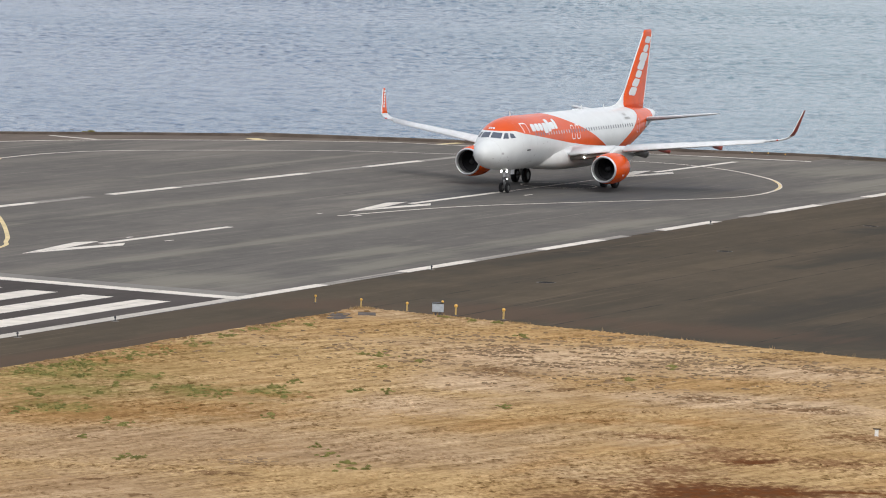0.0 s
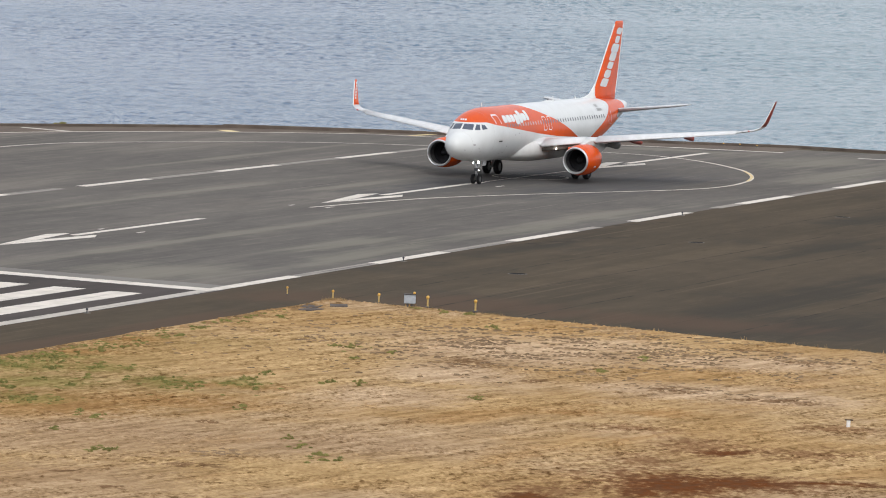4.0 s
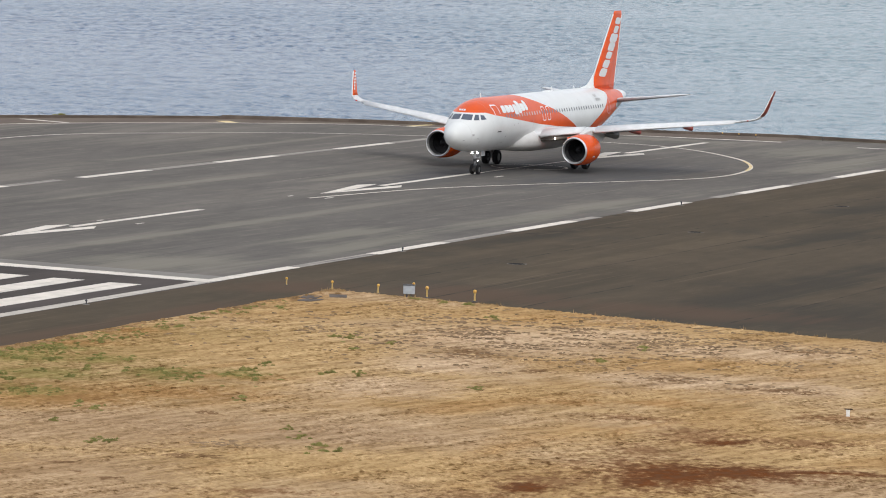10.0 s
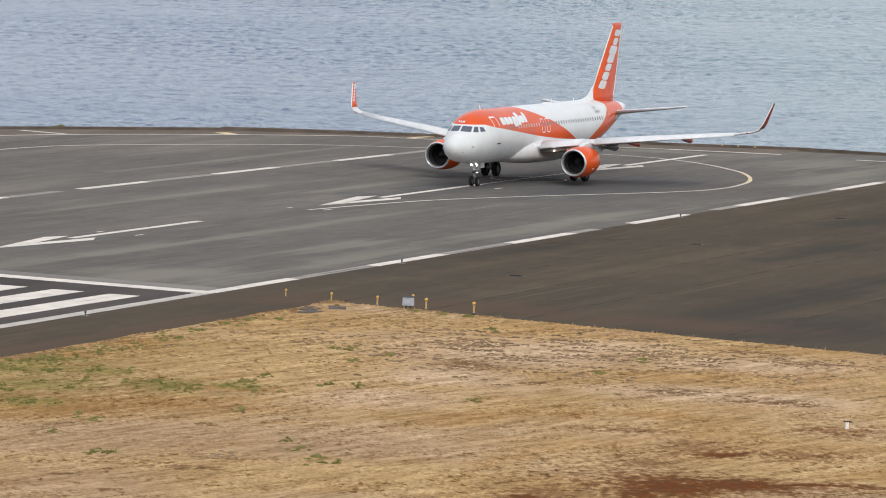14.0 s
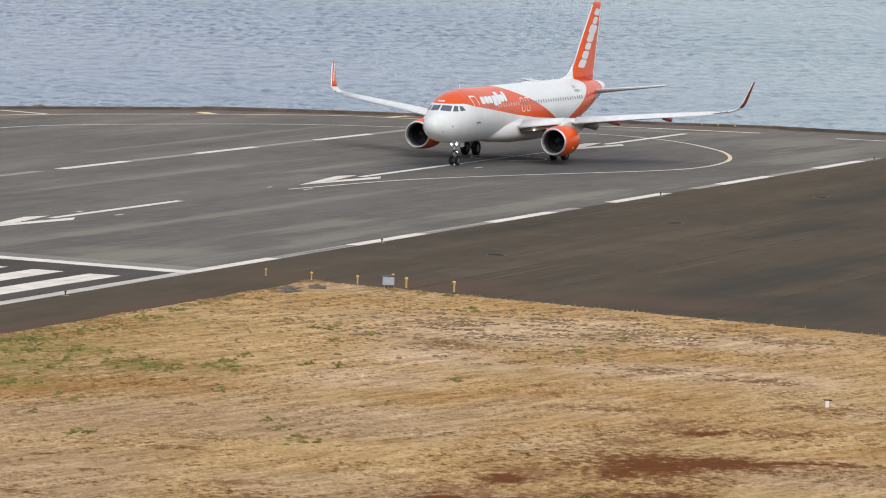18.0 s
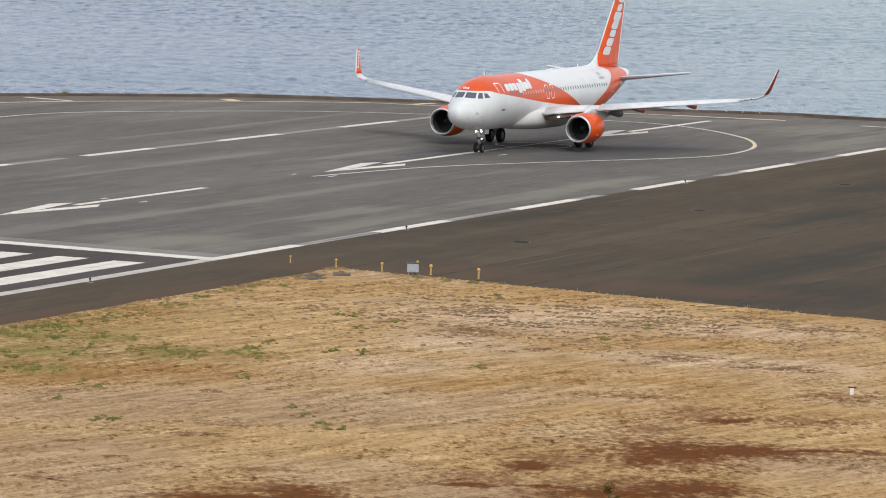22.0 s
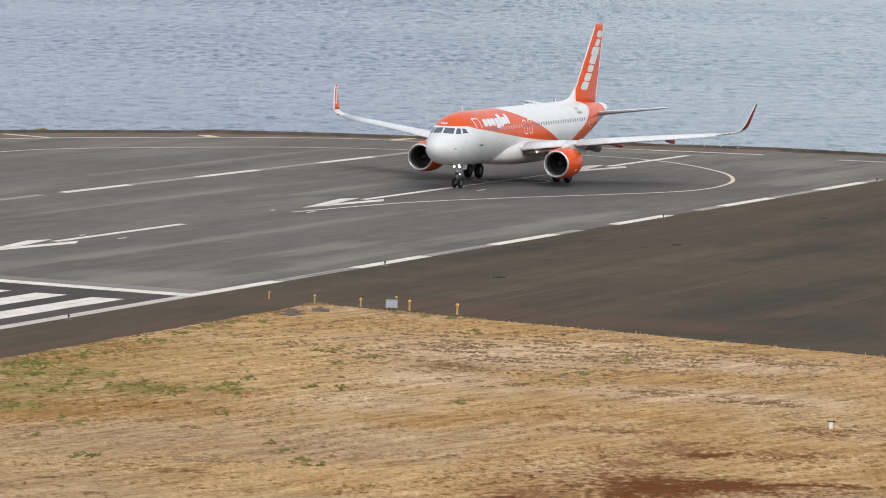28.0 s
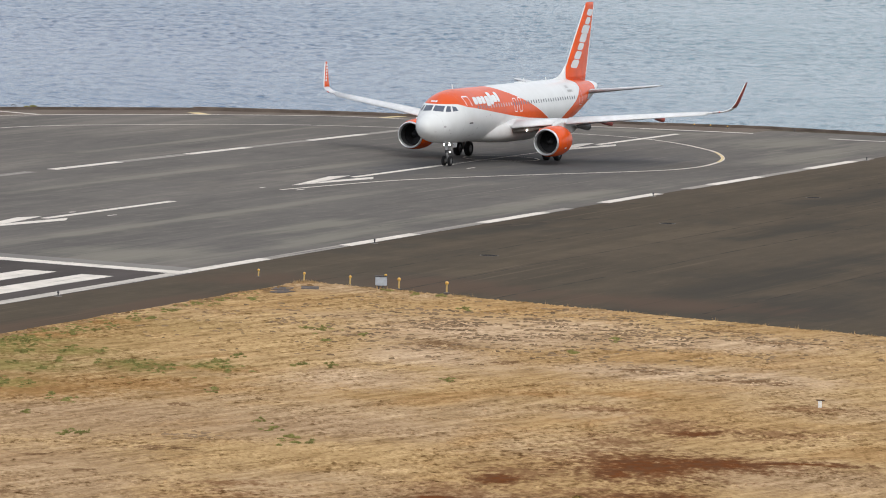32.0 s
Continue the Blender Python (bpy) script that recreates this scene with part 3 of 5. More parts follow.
PAD = [(99.2, 24.3), (-67.6, 22.6), (-67.0, 12), (-66.5, 3.6), (-61.0, 3.4), (-59.6, -6), (-55.2, -27.5), (-53.6, -33.5), (-47.4, -40.8), (-41.5, -46.2), (-34, -51.8), (-24, -56.6), (0, -64), (96, -64)]
SHELF = [(x + 0.4, y + 0.18) for x, y in RIM[3:14]] + [(0, -64.2), (-24.2, -57.0), (-34.2, -52.1), (-41.7, -46.5), (-47.7, -41.0), (-53.9, -33.7), (-55.5, -27.6), (-59.9, -6), (-61.3, 3.2), (-66.4, 3.4)]
rim_shelf = part("rim_shelf", sheet(SHELF, 0.005), "asphalt_rim", platform, "pale brown asphalt strip behind the kerb")
for y in (32.5, 38.6, 45.0, 57.6):
    seam = [Vector((104 - 6 * k, y + 0.25 * noise.noise((k * 0.35, y, 0)))) for k in range(29)]
    part("paving_seam", ribbon(seam, 0.2, 0.003), "seam", platform, "dark seam between two lanes of paving")
for pts in (((55, 25.0), (49, 26.0), (43, 27.6)), ((54, 25.9), (48, 26.9), (42, 28.4)), ((33, 24.0), (30, 24.6), (26, 25.6))):
    part("tyre_mark", ribbon(spline([Vector(p) for p in pts]), 0.45, 0.004), "seam", platform, "dark tyre mark on the shoulder")
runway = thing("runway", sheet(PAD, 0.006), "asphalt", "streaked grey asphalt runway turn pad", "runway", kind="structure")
threshold = thing("runway_threshold", sheet([(600, 25.2), (99.2, 24.9), (97, -64), (600, -64)], 0.0065), "asphalt_dark", "dark asphalt at the runway threshold", "runway", kind="structure")


def edge_near(x):
    return 23.1 + 0.0105 * x


def centre(x):
    return -0.45 + 0.005 * x


def stripe(x0, x1, y_of, width, z=0.012):
    return ribbon([Vector((x0 + (x1 - x0) * k / 6, y_of(x0 + (x1 - x0) * k / 6))) for k in range(7)], width, z)


def bars(y0, x0, x1, width, z=0.012):
    return sheet([(x0, y0), (x0, y0 - width), (x1, y0 - width), (x1, y0)], z)


part("edge_line", stripe(87.4, 99.5, edge_near, 0.95), "paint", runway, "white painted runway side line")
part("edge_line", stripe(99.5, 600, edge_near, 0.95), "paint_worn", threshold, "long worn white painted runway side line")
for x in (75.2, 51.6, 28.0, 4.3, -19.4, -43.1):
    part("edge_dash", stripe(x, x - 11.9, edge_near, 0.95), "paint", runway)
for x, xe in ((87.2, 75.4), (63.2, 51.8), (39.8, 34.8), (10.0, 4.5), (-7.8, -19.2), (-31.4, -36)):
    part("faded_dash", stripe(x, xe, edge_near, 0.9, 0.010), "paint_faded", runway, "faded grey remains of a painted dash")
for x in (50.8, 27.2, 3.5, -19.9, 74.4):
    part("far_edge_dash", stripe(x, x - 11.6, lambda v: -20.5, 0.9), "paint", runway)
for x, xe in ((39.0, 30.5), (15.4, 3.7), (-8.3, -19.6), (-31.6, -40)):
    part("far_faded_dash", stripe(x, xe, lambda v: -20.5, 1.0, 0.010), "paint_faded", runway, "faded grey remains of a painted dash")
part("threshold_bar", ribbon([Vector((97.0 + 0.115 * y, y)) for y in (24.4, 10, -5, -20.8)], 1.7, 0.015), "paint", threshold, "white bar across the runway threshold")
part("pale_strip", ribbon([Vector((95.1 + 0.115 * y, y)) for y in (24.2, 10, -5, -20.8)], 2.6, 0.0095), "asphalt_pale", runway, "pale strip of asphalt beside the threshold bar")
for k in range(11):
    part("threshold_stripe", bars(22.1 - 3.85 * k, 104.6 - 0.42 * k, 134.6 - 0.42 * k, 2.05), "paint", threshold)


def arrow(tip):
    """A long centre-line arrow with a swept two-barbed head."""
    y = centre(tip)
    head = bmesh.new()
    for side in (1, -1):
        f = head.faces.new([head.verts.new((tip - a, y + side * b, 0.012)) for a, b in ((0, 0.02), (10.9, 1.78), (12.9, 0.95), (6.2, 0.02))])
    bmesh.ops.recalc_face_normals(head, faces=head.faces)
    for f in head.faces:
        if f.normal.z < 0:
            f.normal_flip()
    part("arrow_head", head, "paint", runway, "white painted arrow head")
    part("arrow_shaft", stripe(tip - 11.4, tip - 31.4, centre, 0.62), "paint", runway, "white painted arrow shaft")


for tip in (80.6, 28.9, -23.3):
    arrow(tip)

# a thin ring and line under the airliner
part("pad_ring", ribbon(spline([(-11.6 + 3.0 * math.cos(radians(a)), -0.1 + 3.0 * math.sin(radians(a))) for a in range(0, 361, 15)], 2), 0.16, 0.0135), "paint_line", runway, "thin worn ring painted on the pad")
part("pad_line", stripe(-3.0, -21.0, centre, 0.16), "paint_line", runway, "thin worn centre line")
for x, y, l in ((32.9, -1.0, 0.8), (64.2, 2.1, 1.2), (33.0, 1.9, 1.4), (1.8, 2.4, 1.6), (63.5, -1.1, 0.9)):
    part("paint_fleck", stripe(x, x - l, lambda v: y, 0.22), "paint", runway, "small chipped white paint mark")
# yellow guide line: a long loop round the pad, and the end of a second one
LOOP = [(33.5, 0.9), (18.6, 3.3), (7.0, 7.7), (-6.4, 14.0), (-13.4, 15.5), (-21.0, 14.8), (-27.0, 13.1), (-33.2, 10.3), (-37.9, 7.1), (-41.8, 3.9), (-45.2, 0.0), (-47.2, -4.4), (-46.9, -11), (-42.3, -23.3), (-38.2, -31), (-30.2, -38.1), (-21.1, -44.2), (-13, -46.2), (-4, -46), (25, -33), (54, -15.6), (67, -8.2), (72.5, -5.4), (77.9, -3.2), (95, 0)]
part("guide_line", ribbon(spline(LOOP[:19]), 0.32, 0.014), "paint_line", runway, "thin faded yellow guide line round the turn pad")
part("guide_line", ribbon(spline(LOOP[5:8], 8), 0.24, 0.017), "paint_yellow", runway, "yellow guide line at the end of the loop")
part("guide_line", ribbon(spline(LOOP[18:]), 0.3, 0.0145), "paint_yellow", runway, "yellow guide line curving back to the centre line")
part("pad_line", ribbon(spline([(-59.8, -5), (-59.7, -6), (-55, -27.5), (-53.9, -33), (-47.5, -40.7), (-41.5, -46.1), (-34, -51.8), (-24, -56.6), (0, -64)]), 0.46, 0.013), "paint_line", runway, "thin pale line round the edge of the pad")
part("pad_line", ribbon(spline([(-61.0, 4.0), (-60.5, 0), (-59.6, -6)]), 0.72, 0.0145), "paint", runway, "white line at the edge of the pad")
part("shoulder_bar", ribbon([Vector((-36, -57.8)), Vector((-34.2, -52.4))], 0.7, 0.01), "paint", platform, "white bar across the shoulder")
part("shoulder_bar", ribbon([Vector((-48.3, -44.1)), Vector((-46.4, -42.2))], 1.3, 0.01), "paint_yellow", platform, "broad yellow bar across the shoulder")
part("shoulder_bar", ribbon([Vector((-55.2, -28.9)), Vector((-60.2, -28.3))], 0.8, 0.01), "paint_yellow", platform, "yellow bar across the shoulder")
part("pad_line", ribbon([Vector((-59.0, 11.6)), Vector((-59.6, 21.0))], 0.6, 0.0145), "paint", runway, "white line at the edge of the pad")

# the grass: a sheet from the pavement's corner inland, rising as a slope to the hill on which the camera stands
def land(x, y):
    q = (Vector((x, y)) - Vector(EYE[:2])).dot(VIEW)
    rise = max(0.0, 0.25 * (103 - q))
    rise = min(rise, 80.0)
    near = max(0.0, 1 - abs(q - 240) / 160)
    return rise + near * (0.22 * noise.noise((x * 0.05, y * 0.05, 0)) + 0.07 * noise.noise((x * 0.4, y * 0.4, 3)))


def soft_steps(first, last, count):
    return [first + (last - first) * (k / count) ** 2.2 for k in range(count + 1)]


bm = bmesh.new()
grid = []
for b in soft_steps(0, 420, 130):
    row = []
    for a in soft_steps(0, 560, 150):
        x, y = 100.3 + a + 0.25 * b, 32.2 + b
        if b == 0:
            y += 0.5 * noise.noise((x * 0.25, 7, 0)) + 0.3 * noise.noise((x * 1.1, 9, 0))
        if a == 0:
            x += 0.6 * noise.noise((7, y * 0.3, 0)) + 0.35 * noise.noise((3, y * 1.2, 0))
        edge = min(1.0, min(a, b) / 1.5)
        row.append(bm.verts.new((x, y, 0.03 + 0.07 * edge + edge * max(land(x, y), -0.05))))
    grid.append(row)
for r0, r1 in zip(grid, grid[1:]):
    for i in range(len(r0) - 1):
        bm.faces.new((r0[i], r0[i + 1], r1[i + 1], r1[i]))
grass_ground = thing("ground_grass", bm, "grass", "parched straw-coloured grass with bare red earth beside the runway", "grass", kind="structure", smooth=True)


# ---- the airliner ----
def smooth_table(table, s):
    """Values between the rows of a table, eased with monotone slopes."""
    xs = [r[0] for r in table]
    i = max(0, min(len(xs) - 2, sum(x <= s for x in xs) - 1))
    t = min(1.0, max(0.0, (s - xs[i]) / (xs[i + 1] - xs[i])))
    out = []
    for c in range(1, len(table[0])):
        v = [r[c] for r in table]

        def slope(k):
            if k == 0 or k == len(xs) - 1:
                a, b = (0, 1) if k == 0 else (-2, -1)
                return (v[b] - v[a]) / (xs[b] - xs[a])
            d0, d1 = (v[k] - v[k - 1]) / (xs[k] - xs[k - 1]), (v[k + 1] - v[k]) / (xs[k + 1] - xs[k])
            return 0.0 if d0 * d1 <= 0 else 2 * d0 * d1 / (d0 + d1)

        h = xs[i + 1] - xs[i]
        out.append((2 * t ** 3 - 3 * t * t + 1) * v[i] + (t ** 3 - 2 * t * t + t) * h * slope(i) + (3 * t * t - 2 * t ** 3) * v[i + 1] + (t ** 3 - t * t) * h * slope(i + 1))
    return out


# distance behind the nose, top, bottom, half width
HULL = [(0.0, 3.20, 3.14, 0.03), (0.06, 3.44, 2.89, 0.26), (0.2, 3.64, 2.68, 0.47), (0.5, 3.88, 2.44, 0.73), (1.0, 4.13, 2.22, 1.01), (1.55, 4.35, 2.06, 1.25), (2.2, 4.82, 1.95, 1.48), (2.9, 5.25, 1.87, 1.68), (3.6, 5.57, 1.81, 1.82), (4.5, 5.79, 1.77, 1.93), (6, 5.93, 1.74, 1.975),
        (24, 5.93, 1.74, 1.975), (26, 5.93, 1.85, 1.96), (28, 5.92, 2.2, 1.88), (30, 5.87, 2.75, 1.7), (32, 5.75, 3.4, 1.42), (34, 5.65, 4.05, 1.05), (35.6, 5.53, 4.55, 0.70), (36.4, 5.42, 4.82, 0.46), (36.75, 5.3, 5.0, 0.24)]


def hull(s, angle, off=0.0):
    """A point of the hull; angle 0 is port, 90 degrees up."""
    top, bottom, w = smooth_table(HULL, s)
    return Vector((5.07 - s, (w + off) * math.cos(angle), (top + bottom) / 2 + ((top - bottom) / 2 + off) * math.sin(angle)))


def on_hull(s, z, side=1, off=0.012):
    top, bottom, w = smooth_table(HULL, s)
    k = max(-1.0, min(1.0, (z - (top + bottom) / 2) / ((top - bottom) / 2)))
    p = hull(s, math.asin(k), off)
    p.y *= side
    return p


def hull_front(y, z, off=0.012):
    """The point of the nose at that side distance and height."""
    lo, hi = 0.05, 6.0
    for _ in range(40):
        s = (lo + hi) / 2
        top, bottom, w = smooth_table(HULL, s)
        inside = (y / w) ** 2 + ((z - (top + bottom) / 2) / ((top - bottom) / 2)) ** 2 < 1
        lo, hi = (lo, s) if inside else (s, hi)
    return Vector((5.07 - s + off * 0.7, y + math.copysign(off * 0.5, y), z + off * 0.7))


def dense(outline, most=0.12, closed=True):
    """The outline with long sides cut into short steps."""
    out = []
    n = len(outline)
    for i in range(n if closed else n - 1):
        a, b = Vector(outline[i]), Vector(outline[(i + 1) % n])
        k = max(1, math.ceil((b - a).length / most))
        out += [tuple(a.lerp(b, j / k)) for j in range(k)]
    return out


def hull_patch(outline, side=1, off=0.015):
    """A thin plate that follows the hull, outline in (distance behind the nose, height)."""
    bm = bmesh.new()
    outline = dense(outline, 0.16)
    cs, cz = (sum(p[i] for p in outline) / len(outline) for i in (0, 1))
    rings = [[bm.verts.new(on_hull(cs + (s - cs) * f, cz + (z - cz) * f, side, off)) for s, z in outline] for f in (1.0, 0.66, 0.33)]
    n = len(outline)
    for a, b in zip(rings, rings[1:]):
        for i in range(n):
            j = (i + 1) % n
            bm.faces.new((a[i], a[j], b[j], b[i]))
    bm.faces.new(rings[-1])
    bmesh.ops.recalc_face_normals(bm, faces=bm.faces)
    return bm


def hull_line(outline, width, side=1, off=0.014, closed=True):
    """A painted outline on the hull."""
    pts = [Vector(p) for p in dense(outline, 0.12, closed)]
    n = len(pts)
    rows = []
    for i in range(n):
        d = (pts[(i + 1) % n if closed else min(i + 1, n - 1)] - pts[i - 1 if closed else max(i - 1, 0)]).normalized()
        q = Vector((-d.y, d.x)) * width / 2
        rows.append([on_hull(*(pts[i] + q), side, off), on_hull(*(pts[i] - q), side, off)])
    if closed:
        rows.append(rows[0])
    bm = loft(rows, cap=False, closed=False)
    bmesh.ops.recalc_face_normals(bm, faces=bm.faces)
    return bm


def round_box(s0, s1, z0, z1, r, lean=0.0, n=4):
    out = []
    for cx, cz, a0 in ((s1 - r, z1 - r, 0), (s0 + r, z1 - r, 90), (s0 + r, z0 + r, 180), (s1 - r, z0 + r, 270)):
        for k in range(n + 1):
            a = radians(a0 + 90 * k / n)
            x, z = cx + r * math.cos(a), cz + r * math.sin(a)
            out.append((x + lean * (z - z0), z))
    return out


airliner = tagged(new("airliner"), "white and orange twin-engine airliner standing on the runway centre line", "airplane")
steps = [0.0, 0.02, 0.06, 0.12, 0.2, 0.32, 0.5, 0.75] + [1 + 0.25 * k for k in range(20)] + [6.5 + 1.25 * k for k in range(15)] + [24.5 + 0.5 * k for k in range(25)] + [36.65, 36.75]
fuselage = part("fuselage", loft([[hull(s, 2 * math.pi * k / 72) for k in range(72)] for s in steps]), "fuselage", airliner, "white fuselage with an orange sweep over the nose and an orange tail", True)
part("exhaust_cone", turned([(0, 0.20), (0.12, 0.19), (0.12, 0.15), (-0.2, 0.13)], (5.07 - 36.75, 0, 5.15), (-1, 0, 0), 16), "hot", airliner, "dark metal tail exhaust", True)


def pane(corners, name="windscreen_pane", side=1):
    """A cockpit pane that follows the nose, corners in (side distance, height)."""
    bm = bmesh.new()
    n = 5
    a, b, c, d = [Vector(p) for p in corners]
    vs = [[bm.verts.new(hull_front(*(Vector((0, 0)) + (a.lerp(b, i / n)).lerp(d.lerp(c, i / n), j / n)))) for i in range(n + 1)] for j in range(n + 1)]
    for j in range(n):
        for i in range(n):
            bm.faces.new((vs[j][i], vs[j][i + 1], vs[j + 1][i + 1], vs[j + 1][i]))
    if side < 0:
        for v in bm.verts:
            v.co.y = -v.co.y
    bmesh.ops.recalc_face_normals(bm, faces=bm.faces)
    return part(name, bm, "pane", airliner, "dark cockpit window pane", True)


for side in (1, -1):
    pane([(0.06, 4.41), (0.85, 4.35), (0.77, 4.76), (0.06, 4.80)], side=side)
    pane([(0.98, 4.35), (1.28, 4.34), (1.10, 4.74), (0.89, 4.76)], "side_pane", side)
    pane([(1.37, 4.36), (1.58, 4.40), (1.36, 4.70), (1.18, 4.74)], "side_pane", side)

for side in (1, -1):
    for k in range(40):
        s = 6.6 + 0.535 * k
        if abs(s - 14.35) < 0.2 or abs(s - 15.4) < 0.2:
            continue
        part("cabin_window", hull_patch(round_box(s - 0.1, s + 0.1, 4.40, 4.70, 0.09, n=2), side), "cabin_pane" if s > 14 or s < 9 else "cabin_pane_pale", airliner)
    # doors and overwing exits as painted outlines
    door = part("front_door", hull_line([(4.62, 4.72), (4.62, 5.3), (4.68, 5.4), (5.44, 5.4), (5.5, 5.3), (5.5, 4.6)], 0.085, side, closed=False), "outline", airliner, "front cabin door outlined in pale paint")
    part("door_seam", hull_line([(4.62, 4.66), (4.62, 3.5), (5.5, 3.5), (5.5, 4.55)], 0.04, side, closed=False), "outline_pale", door, "fine grey door seam")
    part("door_sill", hull_patch(round_box(4.72, 5.42, 3.36, 3.46, 0.03, n=1), side, 0.02), "bay", airliner, "grey scuff plate under the door")
    part("rear_door", hull_line(round_box(28.6, 29.4, 3.9, 5.4, 0.12), 0.025, side), "outline_pale", airliner, "rear cabin door outlined in pale paint")
    for s in (14.35, 15.4):
        part("overwing_exit", hull_line(round_box(s - 0.3, s + 0.3, 3.92, 4.95, 0.12), 0.07, side), "outline", airliner, "overwing exit outlined in pale paint")
    # the name on the side, as plain white shapes
    x = 6.05
    for w, z0, z1 in ((0.80, 4.78, 5.32), (0.80, 4.78, 5.32), (0.68, 4.78, 5.32), (0.78, 4.58, 5.32), (0.70, 4.66, 5.56), (0.80, 4.80, 5.34), (0.54, 4.80, 5.54)):
        part("name_block", hull_patch(round_box(x, x + w, z0, z1, 0.17, 0.25), side, 0.02), "white", airliner, "white painted block of the operator's name")
        x += w + 0.04
    # registration and flag, as plain bars
    for k in range(5):
        part("registration_bar", hull_patch(round_box(26.45 + 0.22 * k, 26.61 + 0.22 * k, 4.99, 5.18, 0.02, n=1), side), "outline_grey", airliner, "small grey bar of lettering")
    part("tail_panel", hull_patch([(31.2, 4.25), (33.6, 4.3), (34.6, 4.55), (34.7, 4.95), (32.8, 4.9), (31.4, 4.6)], side, 0.02), "strut", airliner, "bare grey panel round the tailplane root")
    part("flag_patch", hull_patch(round_box(26.5, 27.1, 5.3, 5.5, 0.02, n=1), side), "outline_grey", airliner, "small grey flag patch")
for k in range(3):
    y = -0.42 + 0.2 * k
    bm = bmesh.new()
    bm.faces.new([bm.verts.new(hull_front(yy, zz, 0.02)) for yy, zz in ((y - 0.07, 5.02), (y + 0.07, 5.02), (y + 0.05, 5.14), (y - 0.09, 5.14))])
    part("nose_code_bar", bm, "white", airliner, "small white bar of lettering above the windscreen")


def foil(chord, thick, lo=0.0, hi=1.0, n=12):
    """A wing section or the piece of it from lo to hi, (along the chord, up)."""
    xs = [lo + (hi - lo) * (1 - math.cos(math.pi * k / n)) / 2 for k in range(n + 1)]
    yt = lambda x: 5 * thick * (0.2969 * math.sqrt(x) - 0.126 * x - 0.3516 * x * x + 0.2843 * x ** 3 - 0.1036 * x ** 4)
    cam_line = lambda x: 0.06 * thick * math.sin(math.pi * x)
    return [(x * chord, (cam_line(x) + yt(x)) * chord) for x in xs[::-1]] + [(x * chord, (cam_line(x) - yt(x)) * chord) for x in xs[1:-1]]


def wing_skin(stations, side, lo=0.0, hi=1.0, swell=0.0, ahead=0.0, drop=0.0):
    """stations: side distance, height, leading edge, chord, thickness, lean of the section in degrees."""
    rings = []
    for y, z, s, chord, thick, lean in stations:
        a = radians(lean)
        ring = []
        for u, h in foil(chord, thick, lo, hi):
            h = h * (1 + swell) - drop
            ring.append((5.07 - s - u + ahead, side * (y - h * math.sin(a)), z + h * math.cos(a)))
        rings.append(ring)
    return loft(rings)


WING = [(1.2, 2.80, 11.6, 7.1, 0.15, 4), (2.0, 2.85, 12.3, 6.4, 0.15, 5), (4.2, 3.08, 13.45, 5.0, 0.135, 5), (6.4, 3.28, 14.65, 3.8, 0.12, 5), (9.5, 3.60, 16.35, 3.15, 0.115, 6), (13, 3.93, 18.25, 2.4, 0.11, 7), (16.3, 4.27, 20.05, 1.7, 0.105, 7)]
# drooped slats: side distance, leading edge, foot height, depth
SLATS = [[(2.45, 12.53, 2.70, 0.58), (4.2, 13.45, 2.92, 0.53), (5.35, 14.08, 3.04, 0.51)], [(6.2, 14.54, 3.12, 0.50), (9.5, 16.35, 3.47, 0.42), (13, 18.25, 3.80, 0.36), (15.9, 19.84, 4.09, 0.27)]]


def slat_skin(rows, side):
    """A slat let down in front of the wing, its upper skin facing forwards."""
    shape = ((-1.5, 1.06), (-1.0, 0.98), (-0.5, 0.80), (-0.12, 0.55), (0.16, 0.24), (0.22, 0.08), (0.14, 0.0), (-0.25, 0.06), (-0.8, 0.5), (-1.45, 0.98))
    return loft([[(5.07 - s + 0.12 + a * h, side * y, z + b * h) for a, b in shape] for y, s, z, h in rows])


